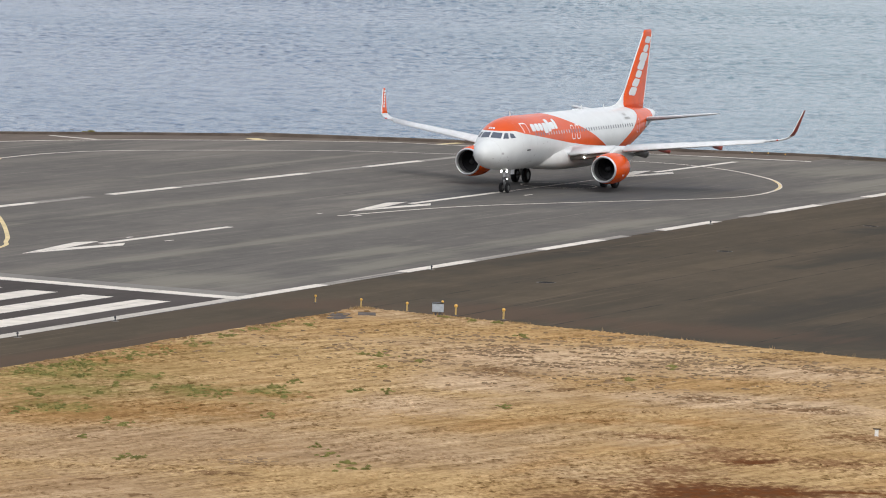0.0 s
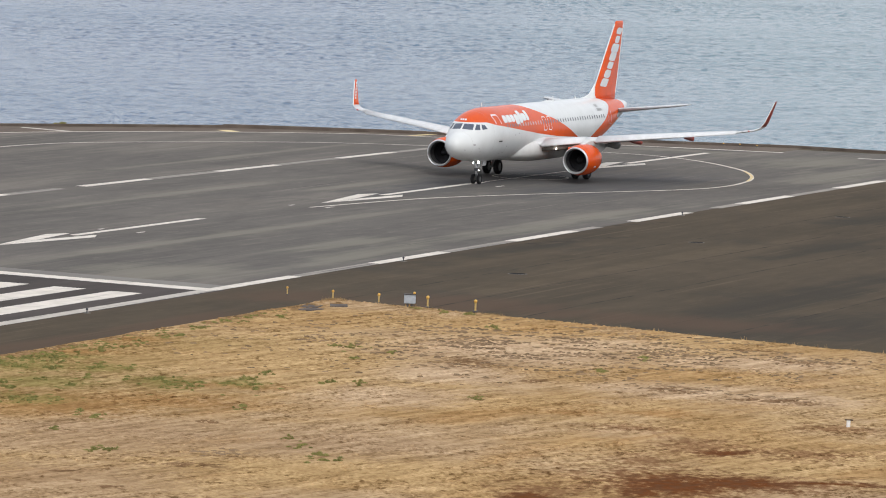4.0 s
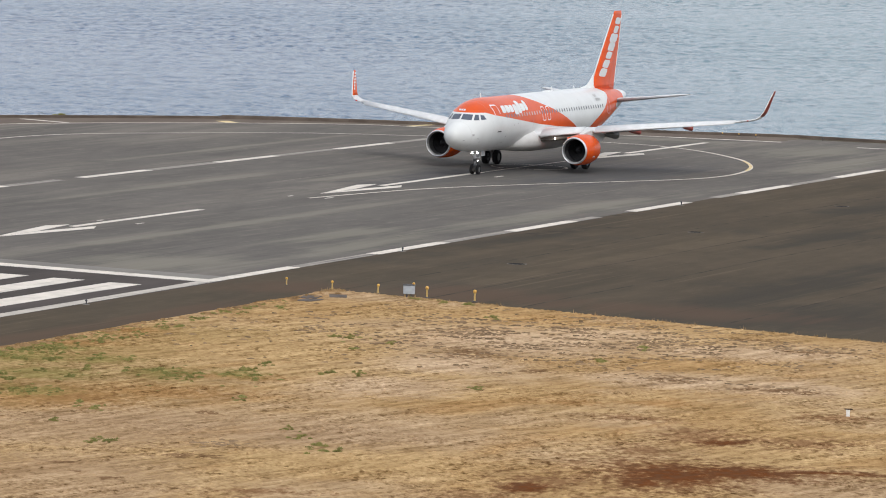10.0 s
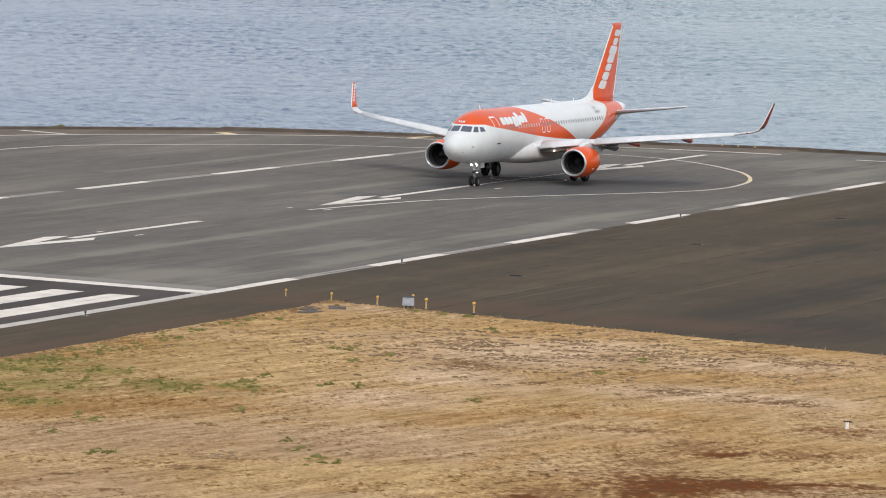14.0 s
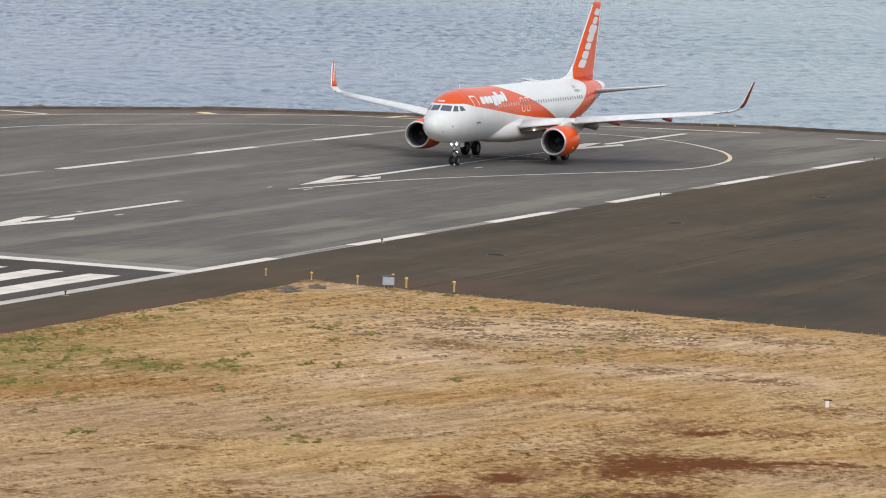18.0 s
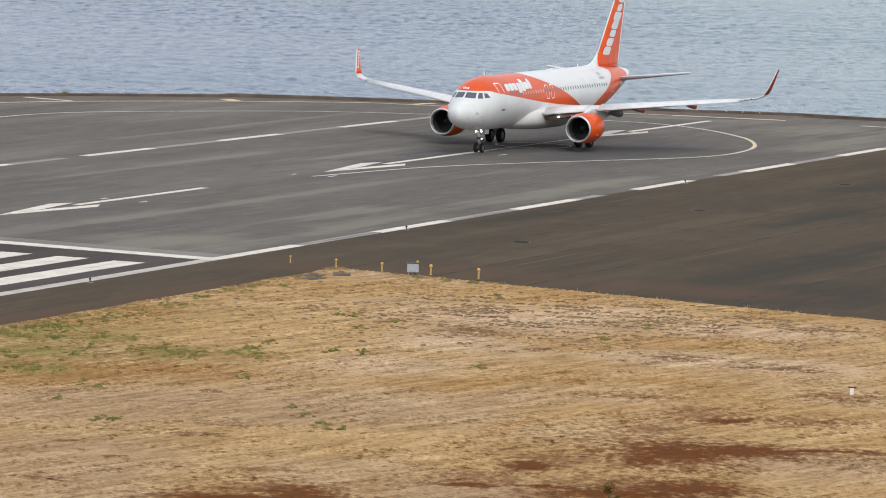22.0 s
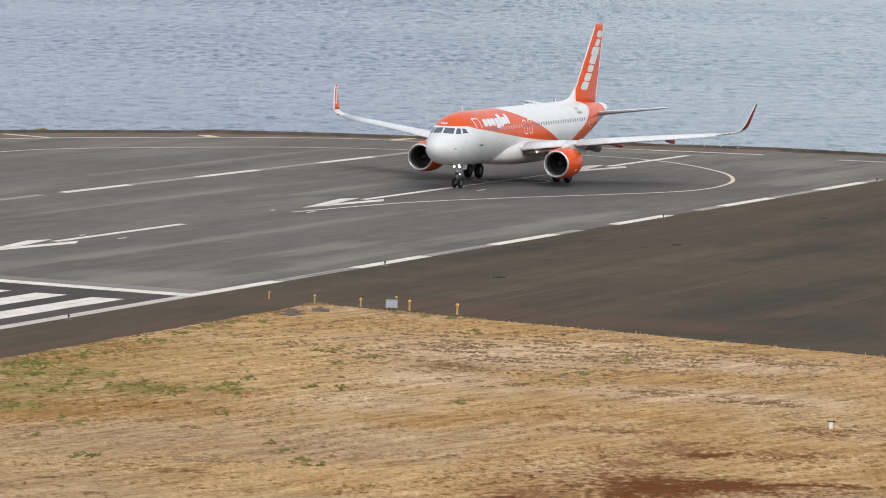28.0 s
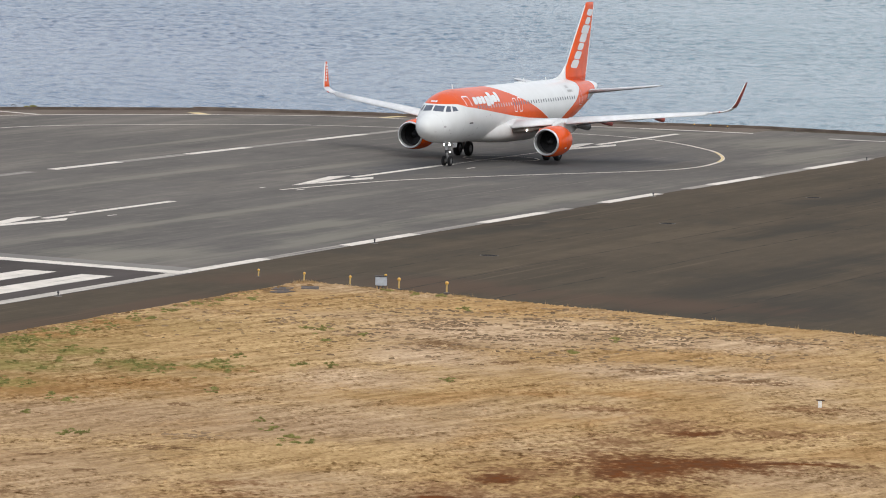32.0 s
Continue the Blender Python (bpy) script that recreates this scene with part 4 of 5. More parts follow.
SHARKLET = [(16.3, 4.29, 20.05, 1.7, 0.105, 7), (16.85, 4.35, 20.4, 1.56, 0.10, 12), (17.25, 4.46, 20.75, 1.4, 0.095, 30), (17.53, 4.68, 21.1, 1.16, 0.09, 55), (17.7, 5.05, 21.47, 0.98, 0.08, 68), (17.93, 5.9, 22.05, 0.72, 0.075, 74), (18.10, 6.58, 22.53, 0.44, 0.07, 76), (18.13, 6.68, 22.70, 0.28, 0.06, 76)]
for side in (1, -1):
    wing = part("wing", wing_skin(WING, side), "wing", airliner, "pale grey swept wing", True)
    for row in SLATS:
        part("leading_edge_slat", slat_skin(row, side), "slat", wing, "pale drooped leading edge slat", True)
    part("flap", wing_skin([(2.2, 2.76, 12.4, 6.3, 0.15, 5), (6.3, 3.13, 14.6, 3.85, 0.12, 5)], side, 0.74, 1.0, 0.0, -0.55, 0.36), "wing", wing, "pale grey inner flap, slightly lowered", True)
    part("flap", wing_skin([(6.5, 3.15, 14.7, 3.78, 0.12, 5), (12.8, 3.875, 18.14, 2.44, 0.11, 7)], side, 0.74, 1.0, 0.0, -0.2, 0.05), "wing", wing, "pale grey outer flap, slightly lowered", True)
    for name, u, first, last, label in (("slat_gap", 0.17, 3, 7, "fine dark gap behind the slats"), ("spoiler_gap", 0.70, 2, 6, "fine dark gap in front of the flaps")):
        lift = 5 * (0.2969 * math.sqrt(u) - 0.126 * u - 0.3516 * u * u + 0.2843 * u ** 3 - 0.1036 * u ** 4)
        part(name, tube([(5.07 - s - u * chord, side * y, z + lift * thick * chord) for y, z, s, chord, thick, lean in WING[first:last]], 0.022, 6), "outline_grey", wing, label)
    part("sharklet", wing_skin(SHARKLET[:4], side), "wing", wing, "pale grey curved wing tip", True)
    # the port fin gets a darker orange: shade on its visible face, put into colour
    part("wing_tip_fin", wing_skin(SHARKLET[3:], side), "orange_dark" if side > 0 else "orange", wing, "orange upturned wing tip fin", True)
    part("tip_fin_edge", tube([(5.07 - s + 0.01, side * y, z) for y, z, s, c, h, a in SHARKLET[3:7]], 0.02 if side > 0 else 0.045, 8), "white", wing, "white leading edge of the wing tip fin", True)
    if side < 0:
        for k in range(6):
            z0 = 5.15 + 0.24 * k
            bm = bmesh.new()
            yy = -(17.72 + (z0 - 5.05) * 0.24 - 0.10)
            s0 = 21.32 + (z0 - 5.05) * 0.63
            bm.faces.new([bm.verts.new((5.07 - s, yy - (z - z0) * 0.22, z)) for s, z in ((s0 + 0.24, z0), (s0 + 0.52, z0), (s0 + 0.62, z0 + 0.16), (s0 + 0.36, z0 + 0.16))])
            part("name_block", bm, "white", wing, "small white painted block on the wing tip")
    for y, s0, z, ln in ((7.75, 17.9, 3.18, 2.5), (11.75, 19.3, 3.60, 2.1)):
        prof = [(0, 0.02), (0.3, 0.07), (1.0, 0.13), (ln - 0.3, 0.19), (ln - 0.02, 0.19), (ln, 0.17), (ln, 0.01)]
        bm = turned(prof, (5.07 - s0, side * y, z), (-1, 0, -0.06), 14)
        for v in bm.verts:
            v.co.z = z + (v.co.z - z) * 1.1
            v.co.y = side * y + (v.co.y - side * y) * 0.75
        part("flap_track_fairing", bm, "orange_dark", wing, "orange pod under the wing's trailing edge", True)
    bm = turned([(0, 0.03), (0.5, 0.13), (1.4, 0.24), (2.5, 0.34), (2.52, 0.3), (2.52, 0.01)], (5.07 - 16.2, side * 6.35, 2.92), (-1, 0, -0.05), 14)
    part("flap_track_fairing", bm, "flap_pod", wing, "grey pod under the wing's trailing edge", True)
    part("navigation_light", turned([(-0.12, 0.03), (0, 0.07), (0.12, 0.03)], (5.07 - 20.3, side * 16.8, 4.36), (1, 0, 0), 8, True), "red_lens", wing, "small red lens on the wing tip", True)
    # tailplane
    tail_rows = [(0.3, 4.66, 31.0, 4.1, 0.11, 6), (1.1, 4.76, 31.5, 3.65, 0.105, 6), (6.1, 5.37, 34.4, 1.6, 0.10, 7), (6.34, 5.40, 34.65, 1.25, 0.08, 7)]
    stab = part("tailplane", wing_skin(tail_rows, side), "wing", airliner, "pale grey tailplane", True)
    # metal edge, its grey deepened to paint in the shaded underside
    part("tailplane_edge", wing_skin(tail_rows[1:], side, 0.0, 0.10, 0.06, 0.03, 0.015), "edge_metal", stab, "dull metal leading edge of the tailplane", True)

# added bodies under the wing roots, coloured dark for the shade and dirt there
for side in (1, -1):
    rows = [(2.25, 12.75, 2.32, 2.85), (3.5, 13.1, 2.42, 2.92), (4.6, 13.7, 2.72, 3.0), (5.0, 14.0, 2.9, 3.05)]
    part("wing_root_fairing", loft([[(5.07 - s - a, side * y, zb + (zt - zb) * b) for a, b in ((0.12, 0.0), (0.0, 0.3), (0.1, 1.0), (3.0, 1.0), (3.0, 0.1))] for y, s, zb, zt in rows]), "cove", airliner, "grey underside of the wing root, painted dark for shade and dirt", True)

# belly fairing between the wings
rings = []
for s, hw, zb, zt in ((9.3, 0.6, 1.95, 2.6), (9.9, 1.4, 1.74, 2.95), (10.8, 1.9, 1.6, 3.2), (12.2, 2.24, 1.5, 3.4), (14, 2.45, 1.42, 3.5), (18, 2.42, 1.42, 3.2), (20, 2.2, 1.48, 2.9), (21.6, 1.6, 1.6, 2.6), (22.8, 0.5, 1.72, 2.2)):
    rings.append([(5.07 - s, hw * math.copysign(abs(math.cos(a)) ** 0.75, math.cos(a)), (zb + zt) / 2 + (zt - zb) / 2 * math.copysign(abs(math.sin(a)) ** 0.75, math.sin(a))) for a in (2 * math.pi * k / 36 for k in range(36))])
part("belly_fairing", loft(rings), "fairing", airliner, "bulged white fairing under the fuselage", True)

# fin
FIN = [(5.55, 28.95, 5.7, 0.105), (6.1, 29.4, 5.3, 0.10), (9.0, 31.75, 3.65, 0.10), (11.75, 34.05, 1.95, 0.10), (12.02, 34.35, 1.55, 0.08)]


def fin_skin(lo, hi, swell=0.0):
    rings = []
    for z, s, chord, thick in FIN:
        rings.append([(5.07 - s - u, h * (1 + swell), z) for u, h in foil(chord, thick, lo, hi)])
    return loft(rings)


fin = part("fin", fin_skin(0, 0.68), "orange", airliner, "orange tail fin", True)
part("rudder", fin_skin(0.69, 1.0), "orange", airliner, "orange rudder", True)
part("fin_leading_edge", tube([(5.07 - s + 0.01, 0, z) for z, s, c, h in FIN[1:4]], 0.055, 8), "white", fin, "white leading edge of the fin", True)
root = []
for s, zt, w in ((26.6, 5.94, 0.03), (27.4, 5.98, 0.10), (28.1, 6.06, 0.17), (28.7, 6.20, 0.22), (29.2, 6.44, 0.25), (29.55, 6.70, 0.22), (29.85, 6.98, 0.14), (30.05, 7.12, 0.06)):
    root.append([(5.07 - s, w * c, 5.7 + (zt - 5.7) * e) for c, e in ((1.5, 0.0), (0.9, 0.3), (0.55, 0.7), (0.25, 0.95), (0, 1), (-0.25, 0.95), (-0.55, 0.7), (-0.9, 0.3), (-1.5, 0.0))])
part("fin_root", loft(root), "white", fin, "white fillet in front of the fin", True)
part("fin_trailing_edge", tube([(5.07 - s - c - 0.01, 0, z) for z, s, c, h in FIN[1:4]], 0.03, 6), "white", fin, "pale trailing edge of the rudder")
for side in (1, -1):
    for k, (w, h) in enumerate(((0.76, 1.08), (0.74, 1.02), (0.66, 0.95), (0.80, 1.12), (0.80, 1.30), (0.68, 0.82), (0.62, 1.0))):
        z0 = 7.05 + 0.69 * k
        pts = dense(round_box(-h / 2, h / 2, -w * 0.46, w * 0.46, 0.2), 0.2)
        bm = bmesh.new()
        rings = []
        for f in (1.0, 0.66, 0.33):
            ring = []
            for u, v in pts:
                z = z0 + v * f * 0.92 - u * f * 0.12
                near = max(r for r in range(len(FIN) - 1) if FIN[r][0] <= z)
                g = (z - FIN[near][0]) / (FIN[near + 1][0] - FIN[near][0])
                le, chord, thick = (FIN[near][c] + (FIN[near + 1][c] - FIN[near][c]) * g for c in (1, 2, 3))
                x = min(0.98, 0.285 + 0.05 * k + (u * f * 1.4 + v * f * 0.35) / chord)
                t = 5 * thick * (0.2969 * math.sqrt(x) - 0.126 * x - 0.3516 * x * x + 0.2843 * x ** 3 - 0.1036 * x ** 4) * chord
                ring.append(bm.verts.new((5.07 - le - x * chord, side * (t + 0.035), z)))
            rings.append(ring)
        for a, b in zip(rings, rings[1:]):
            for i in range(len(a)):
                j = (i + 1) % len(a)
                bm.faces.new((a[i], a[j], b[j], b[i]))
        bm.faces.new(rings[-1])
        part("name_block", bm, "white", fin, "white painted block of the operator's name")

# antennas
for s, h in ((5.6, 0.42), (20.7, 0.4), (25.6, 0.3)):
    bm = loft([[(5.07 - s - dx + 0.25 * k, dy, 5.8 + k * (h + 0.07)) for dx, dy in ((0, 0), (0.15 - 0.08 * k, 0.03), (0.32 - 0.17 * k, 0), (0.15 - 0.08 * k, -0.03))] for k in (0, 1)])
    for v in bm.verts:
        v.co.x -= 0.35 * (v.co.z - 5.8)
    part("antenna", bm, "white", airliner, "white blade antenna")
part("antenna_fairing", loft([[(5.07 - s, 0.28 * w * math.cos(a), 5.86 + 0.16 * w * math.sin(a)) for a in (math.pi * k / 8 for k in range(9))] for s, w in ((18.6, 0.1), (19.1, 0.8), (20, 1), (20.6, 0.7), (21, 0.1))], cap=True), "white", airliner, "flat white antenna housing", True)

# engines
fans = []
for side in (1, -1):
    x0, y0, z0 = 5.07 - 11.18, side * 5.75, 1.83
    d = (-1, 0, 0.02)
    nacelle = part("engine_nacelle", turned([(0.10, 1.03), (0.3, 1.10), (0.7, 1.17), (1.4, 1.21), (2.2, 1.20), (2.9, 1.10), (3.35, 0.98), (3.35, 0.94), (2.6, 0.95)], (x0, y0, z0), d, 48), "orange", airliner, "orange engine nacelle", True)
    part("inlet_lip", turned([(0.34, 0.885), (0.16, 0.90), (0.04, 0.94), (0.0, 0.975), (0.03, 1.015), (0.10, 1.035), (0.16, 1.062)], (x0, y0, z0), d, 48), "metal", nacelle, "polished metal inlet lip", True)
    part("inlet_duct", turned([(0.33, 0.885), (0.7, 0.87), (1.2, 0.89)], (x0, y0, z0), d, 40), "duct", nacelle, "grey inlet duct", True)
    part("bulkhead", turned([(1.28, 0.89), (1.3, 0.02)], (x0, y0, z0), d, 32), "blade", nacelle, "dark disc behind the fan", True)
    part("core_nozzle", turned([(2.6, 0.72), (3.4, 0.62), (4.3, 0.46), (4.3, 0.42), (3.9, 0.4)], (x0, y0, z0), d, 32), "hot", nacelle, "bare metal core nozzle", True)
    part("exhaust_plug", turned([(3.6, 0.36), (4.3, 0.26), (4.9, 0.03)], (x0, y0, z0), d, 24), "hot", nacelle, "pointed exhaust plug", True)
    for a in (0.72, 1.62, 2.55):
        rad = {0.72: 1.176, 1.62: 1.214, 2.55: 1.16}[a]
        part("cowl_seam", turned([(a - 0.012, rad), (a, rad + 0.004), (a + 0.012, rad)], (x0, y0, z0), d, 48), "orange_dark", nacelle, "fine seam round the cowling")
    for k, (a, w) in enumerate(((1.25, 0.16), (1.5, 0.1))):
        ang = radians(-22)
        bm = bmesh.new()
        bm.faces.new([bm.verts.new((x0 - u, y0 + side * 1.225 * math.cos(ang + e), z0 + 1.225 * math.sin(ang + e))) for u, e in ((a, -0.05), (a + w, -0.05), (a + w, 0.05), (a, 0.05))])
        part("cowl_mark", bm, "white", nacelle, "small white bar of lettering")
    # fan, built round its own axis
    bm = bmesh.new()
    for k in range(24):
        a = 2 * math.pi * k / 24
        rows = []
        for r, tw, c in ((0.27, 30, 0.1), (0.55, 48, 0.12), (0.86, 62, 0.13)):
            ca, sa = math.cos(a + 0.12 * (r - 0.27)), math.sin(a + 0.12 * (r - 0.27))
            q = []
            for e in (-1, 1):
                u, v = e * c * math.sin(radians(tw)), e * c * math.cos(radians(tw))
                q.append(bm.verts.new((-v, r * ca - u * sa, r * sa + u * ca)))
            rows.append(q)
        for p, q in zip(rows, rows[1:]):
            bm.faces.new((p[0], p[1], q[1], q[0]))
    fan = part("fan", bm, "blade", nacelle, "dark titanium fan blades")
    cone = turned([(-0.42, 0.005), (-0.3, 0.10), (-0.1, 0.22), (0.1, 0.28), (0.2, 0.27)], (0, 0, 0), (-1, 0, 0), 20)
    spinner = part("spinner", cone, "spinner", nacelle, "dark pointed spinner", True)
    for ob in (fan, spinner):
        fans.append((ob, (x0 - 1.05, y0, z0 + 0.02)))
    part("strake", loft([[(x0 - 0.8 - 1.1 * u, y0 - side * (0.88 + h * 0.8), z0 + 0.78 + h * 0.6 - 0.02 * u) for u, h in ((0, 0), (1, 0), (1, 0.32), (0.55, 0.32))], [(x0 - 0.8 - 1.1 * u, y0 - side * (0.88 + h * 0.8) + 0.03, z0 + 0.76 + h * 0.6) for u, h in ((0, 0), (1, 0), (1, 0.32), (0.55, 0.32))]]), "orange", nacelle, "orange strake on the nacelle")
    # pylon from the nacelle up over the wing's leading edge
    rings = []
    for s, zb, zt, w in ((12.3, 2.85, 3.0, 0.06), (13.0, 2.85, 3.22, 0.2), (13.9, 2.75, 3.42, 0.24), (15.0, 2.5, 3.45, 0.24), (16.6, 2.3, 3.1, 0.16), (17.6, 2.55, 2.9, 0.05)):
        rings.append([(5.07 - s, y0 + w * c, zb + (zt - zb) * e) for c, e in ((1, 0), (1, 0.8), (0.5, 1), (-0.5, 1), (-1, 0.8), (-1, 0))])
    part("pylon", loft(rings), "fairing", airliner, "pale grey engine pylon")


def wheel(axle, radius, width, parent):
    """A tyre with its rim on an axle across the airliner."""
    w = width / 2
    prof = [(-w * 0.8, radius * 0.52), (-w, radius * 0.66), (-w * 0.96, radius * 0.86), (-w * 0.72, radius * 0.97), (0, radius), (w * 0.72, radius * 0.97), (w * 0.96, radius * 0.86), (w, radius * 0.66), (w * 0.8, radius * 0.52)]
    part("tyre", turned(prof, axle, (0, 1, 0), 28), "tyre", parent, "black rubber tyre", True)
    part("rim", turned([(-w * 0.8, 0.02), (-w * 0.7, radius * 0.3), (-w * 0.8, radius * 0.53), (w * 0.8, radius * 0.53), (w * 0.7, radius * 0.3), (w * 0.8, 0.02)], axle, (0, 1, 0), 20), "hub", parent, "grey wheel rim", True)


nose_gear = part("nose_gear", joined(tube([(0, 0, 0.38), (0.12, 0, 1.0), (0.28, 0, 1.95)], [0.07, 0.085, 0.12], 14), tube([(0, -0.32, 0.38), (0, 0.32, 0.38)], 0.05), tube([(0.16, 0, 1.15), (-0.95, 0, 1.9)], 0.05), tube([(0.14, 0.06, 0.62), (0.38, 0.06, 0.86), (0.18, 0.06, 1.12)], 0.03)), "strut", airliner, "steel nose landing gear leg", True)
for y in (-0.25, 0.25):
    wheel((0, y, 0.385), 0.385, 0.22, nose_gear)
for y, z, r in ((-0.14, 1.66, 0.07), (0.30, 1.68, 0.075), (0.36, 1.10, 0.04)):
    part("taxi_light", turned([(-0.06, r * 0.5), (0.05, r), (0.065, r * 0.98)], (0.34, y, z), (1, 0, 0), 16, True), "lamp", nose_gear, "bright round taxi light", True)
    part("light_housing", turned([(-0.16, r * 0.4), (0.03, r * 1.1), (0.05, r * 1.1)], (0.34, y, z), (1, 0, 0), 16, True), "strut", nose_gear, "metal lamp housing", True)
part("light_bracket", tube([(0.22, -0.3, 1.66), (0.24, 0.36, 1.66)], 0.035), "strut", nose_gear, "upper lamp bracket")
part("light_bracket", tube([(0.16, 0.0, 1.1), (0.28, 0.34, 1.1)], 0.03), "strut", nose_gear, "lower lamp bracket")
part("gear_door", block((-0.32, -0.24, 1.25), (-0.28, 0.24, 1.85), 0.01), "wing", nose_gear, "small grey door on the nose gear leg")
for y in (-0.36, 0.36):
    part("bay_door", block((-1.0, y - 0.02, 1.42), (-0.25, y + 0.02, 1.86), 0.01), "wing", nose_gear, "open grey door beside the nose gear leg")
part("torque_link", joined(tube([(0.05, 0.0, 0.55), (-0.22, 0.0, 0.78), (0.08, 0.0, 0.98)], 0.035)), "strut", nose_gear, "folding torque link")
part("steering_collar", turned([(0.0, 0.12), (0.03, 0.15), (0.2, 0.15), (0.23, 0.12)], (0.13, 0, 1.02), (0.14, 0, 1), 14, True), "box_dark", nose_gear, "dark steering collar")
for side in (1, -1):
    x, y = 5.07 - 17.71, side * 3.795
    gear = part("main_gear", joined(tube([(x, y, 0.58), (x, y * 0.99, 1.5), (x, y * 0.96, 2.75)], [0.1, 0.12, 0.15], 14), tube([(x, y - 0.62, 0.58), (x, y + 0.62, 0.58)], 0.09), tube([(x, y * 0.98, 1.5), (x, y * 0.5, 2.45)], 0.06), tube([(x - 0.1, y, 0.75), (x - 0.5, y, 1.15), (x - 0.12, y, 1.55)], 0.045)), "strut", airliner, "steel main landing gear leg", True)
    for dy in (-0.465, 0.465):
        wheel((x, y + dy, 0.585), 0.585, 0.43, gear)
    part("gear_door", block((x - 0.65, y + side * 0.28 - 0.02, 1.1), (x + 0.55, y + side * 0.28 + 0.02, 2.65), 0.015), "wing", gear, "grey main wheel door")
    part("landing_light", turned([(-0.05, 0.04), (0.02, 0.065), (0.04, 0.065)], (5.07 - 12.98, side * 3.45, 2.58), (1, 0, 0), 14, True), "lamp", airliner, "bright landing light at the wing root", True)
for side in (1, -1):
    for s, z, w, h in ((1.48, 3.24, 0.11, 0.15), (0.66, 2.86, 0.1, 0.04), (7.98, 3.79, 0.09, 0.09), (8.8, 3.89, 0.09, 0.09), (6.6, 2.96, 0.1, 0.09), (5.89, 2.40, 0.16, 0.06), (6.44, 2.47, 0.2, 0.07), (2.36, 2.69, 0.08, 0.05)):
        part("service_port", hull_patch(round_box(s - w, s + w, z - h / 2, z + h / 2, 0.02, n=1), side, 0.01), "outline_grey", airliner, "small grey service port")
    part("probe", tube([on_hull(2.0, 3.0, side, 0.0), on_hull(1.9, 2.98, side, 0.12)], 0.02), "outline_grey", airliner, "small dark probe on the nose")

# ---- small things on the ground ----
def marker_lamp(x, y, size):
    """A yellow marker light: stem, collar and amber globe."""
    base = thing("marker_light", None, None, "yellow post light with an amber globe at the grass edge", "runway light", "post lights along the grass edge")
    base.matrix_basis = pose(x, y, 0.05) @ Matrix.Scale(size, 4)
    part("foot", turned([(0, 0.16), (0.04, 0.15), (0.05, 0.06)], (0, 0, 0), (0, 0, 1), 14, True), "box_dark", base)
    part("stem", turned([(0.02, 0.065), (0.5, 0.06), (0.52, 0.085), (0.56, 0.085)], (0, 0, 0), (0, 0, 1), 14, True), "yellow_post", base, "yellow stem")
    part("globe", turned([(0.54, 0.06), (0.57, 0.10), (0.64, 0.12), (0.71, 0.10), (0.76, 0.02)], (0, 0, 0), (0, 0, 1), 16, True), "amber", base, "amber glass globe", True)
    return base


for x, y, size in ((99.6, 29.0, 0.62), (100.4, 32.25, 0.70), (100.9, 35.35, 0.74), (101.4, 38.6, 0.88), (101.9, 41.75, 0.90)):
    marker_lamp(x, y, size)

box = thing("equipment_box", None, None, "grey steel equipment box on two short dark legs", "equipment box")
box.matrix_basis = pose(101.9, 37.7, 0.0, 0, 0, 23) @ Matrix.Scale(0.8, 4)
part("cabinet", block((-0.16, -0.42, 0.30), (0.16, 0.42, 0.92), 0.03), "box_grey", box, "grey steel cabinet")
part("lid", block((-0.2, -0.46, 0.92), (0.2, 0.46, 0.98), 0.015), "box_dark", box, "dark overhanging lid")
for y in (-0.16, 0.16):
    part("leg", tube([(0, y, 0), (0, y, 0.32)], 0.05), "box_dark", box)
part("lamp_globe", turned([(0.96, 0.05), (1.0, 0.1), (1.07, 0.11), (1.14, 0.03)], (-0.05, 0.32, 0), (0, 0, 1), 12, True), "amber", box, "small amber lamp", True)

post = thing("marker_post", None, None, "short white concrete marker post in the dry grass", "marker post")
post.matrix_basis = pose(145.46, 78.41, 0.06, 0, 0, 23) @ Matrix.Scale(0.66, 4)
part("shaft", block((-0.1, -0.13, -0.05), (0.1, 0.13, 0.56), 0.02), "post_white", post)
part("cap", block((-0.12, -0.26, 0.555), (0.12, 0.32, 0.62), 0.015), "rust", post, "dark rusty cap plate")
part("foot", block((-0.16, -0.26, -0.06), (0.16, 0.3, 0.03), 0.01), "box_grey", post, "grey concrete foot")

for x, y, a in ((105.8, 33.3, 12), (107.6, 34.0, -6), (104.2, 34.3, 24)):
    slab = thing("concrete_slab", block((-0.8, -0.5, -0.12), (0.8, 0.5, 0.012), 0.008), "concrete", "flat grey concrete slab lying in the grass edge", "slab", "slabs in the grass edge")
    slab.matrix_basis = pose(x, y, 0.075, 0, 0, a)


def edge_light(x, y, glass):
    ob = thing("edge_light", None, None, "low runway edge light on a round base plate", "runway light", "runway edge lights")
    ob.matrix_basis = pose(x, y, 0.01) @ Matrix.Scale(0.72, 4)
    part("base_plate", turned([(0, 0.3), (0.03, 0.29), (0.04, 0.08)], (0, 0, 0), (0, 0, 1), 16, True), "asphalt_pale", ob)
    part("stem", turned([(0.02, 0.05), (0.28, 0.05)], (0, 0, 0), (0, 0, 1), 10, True), "box_dark", ob)
    part("lens", turned([(0.26, 0.09), (0.34, 0.1), (0.42, 0.03)], (0, 0, 0), (0, 0, 1), 12, True), glass, ob, "glass lens", True)


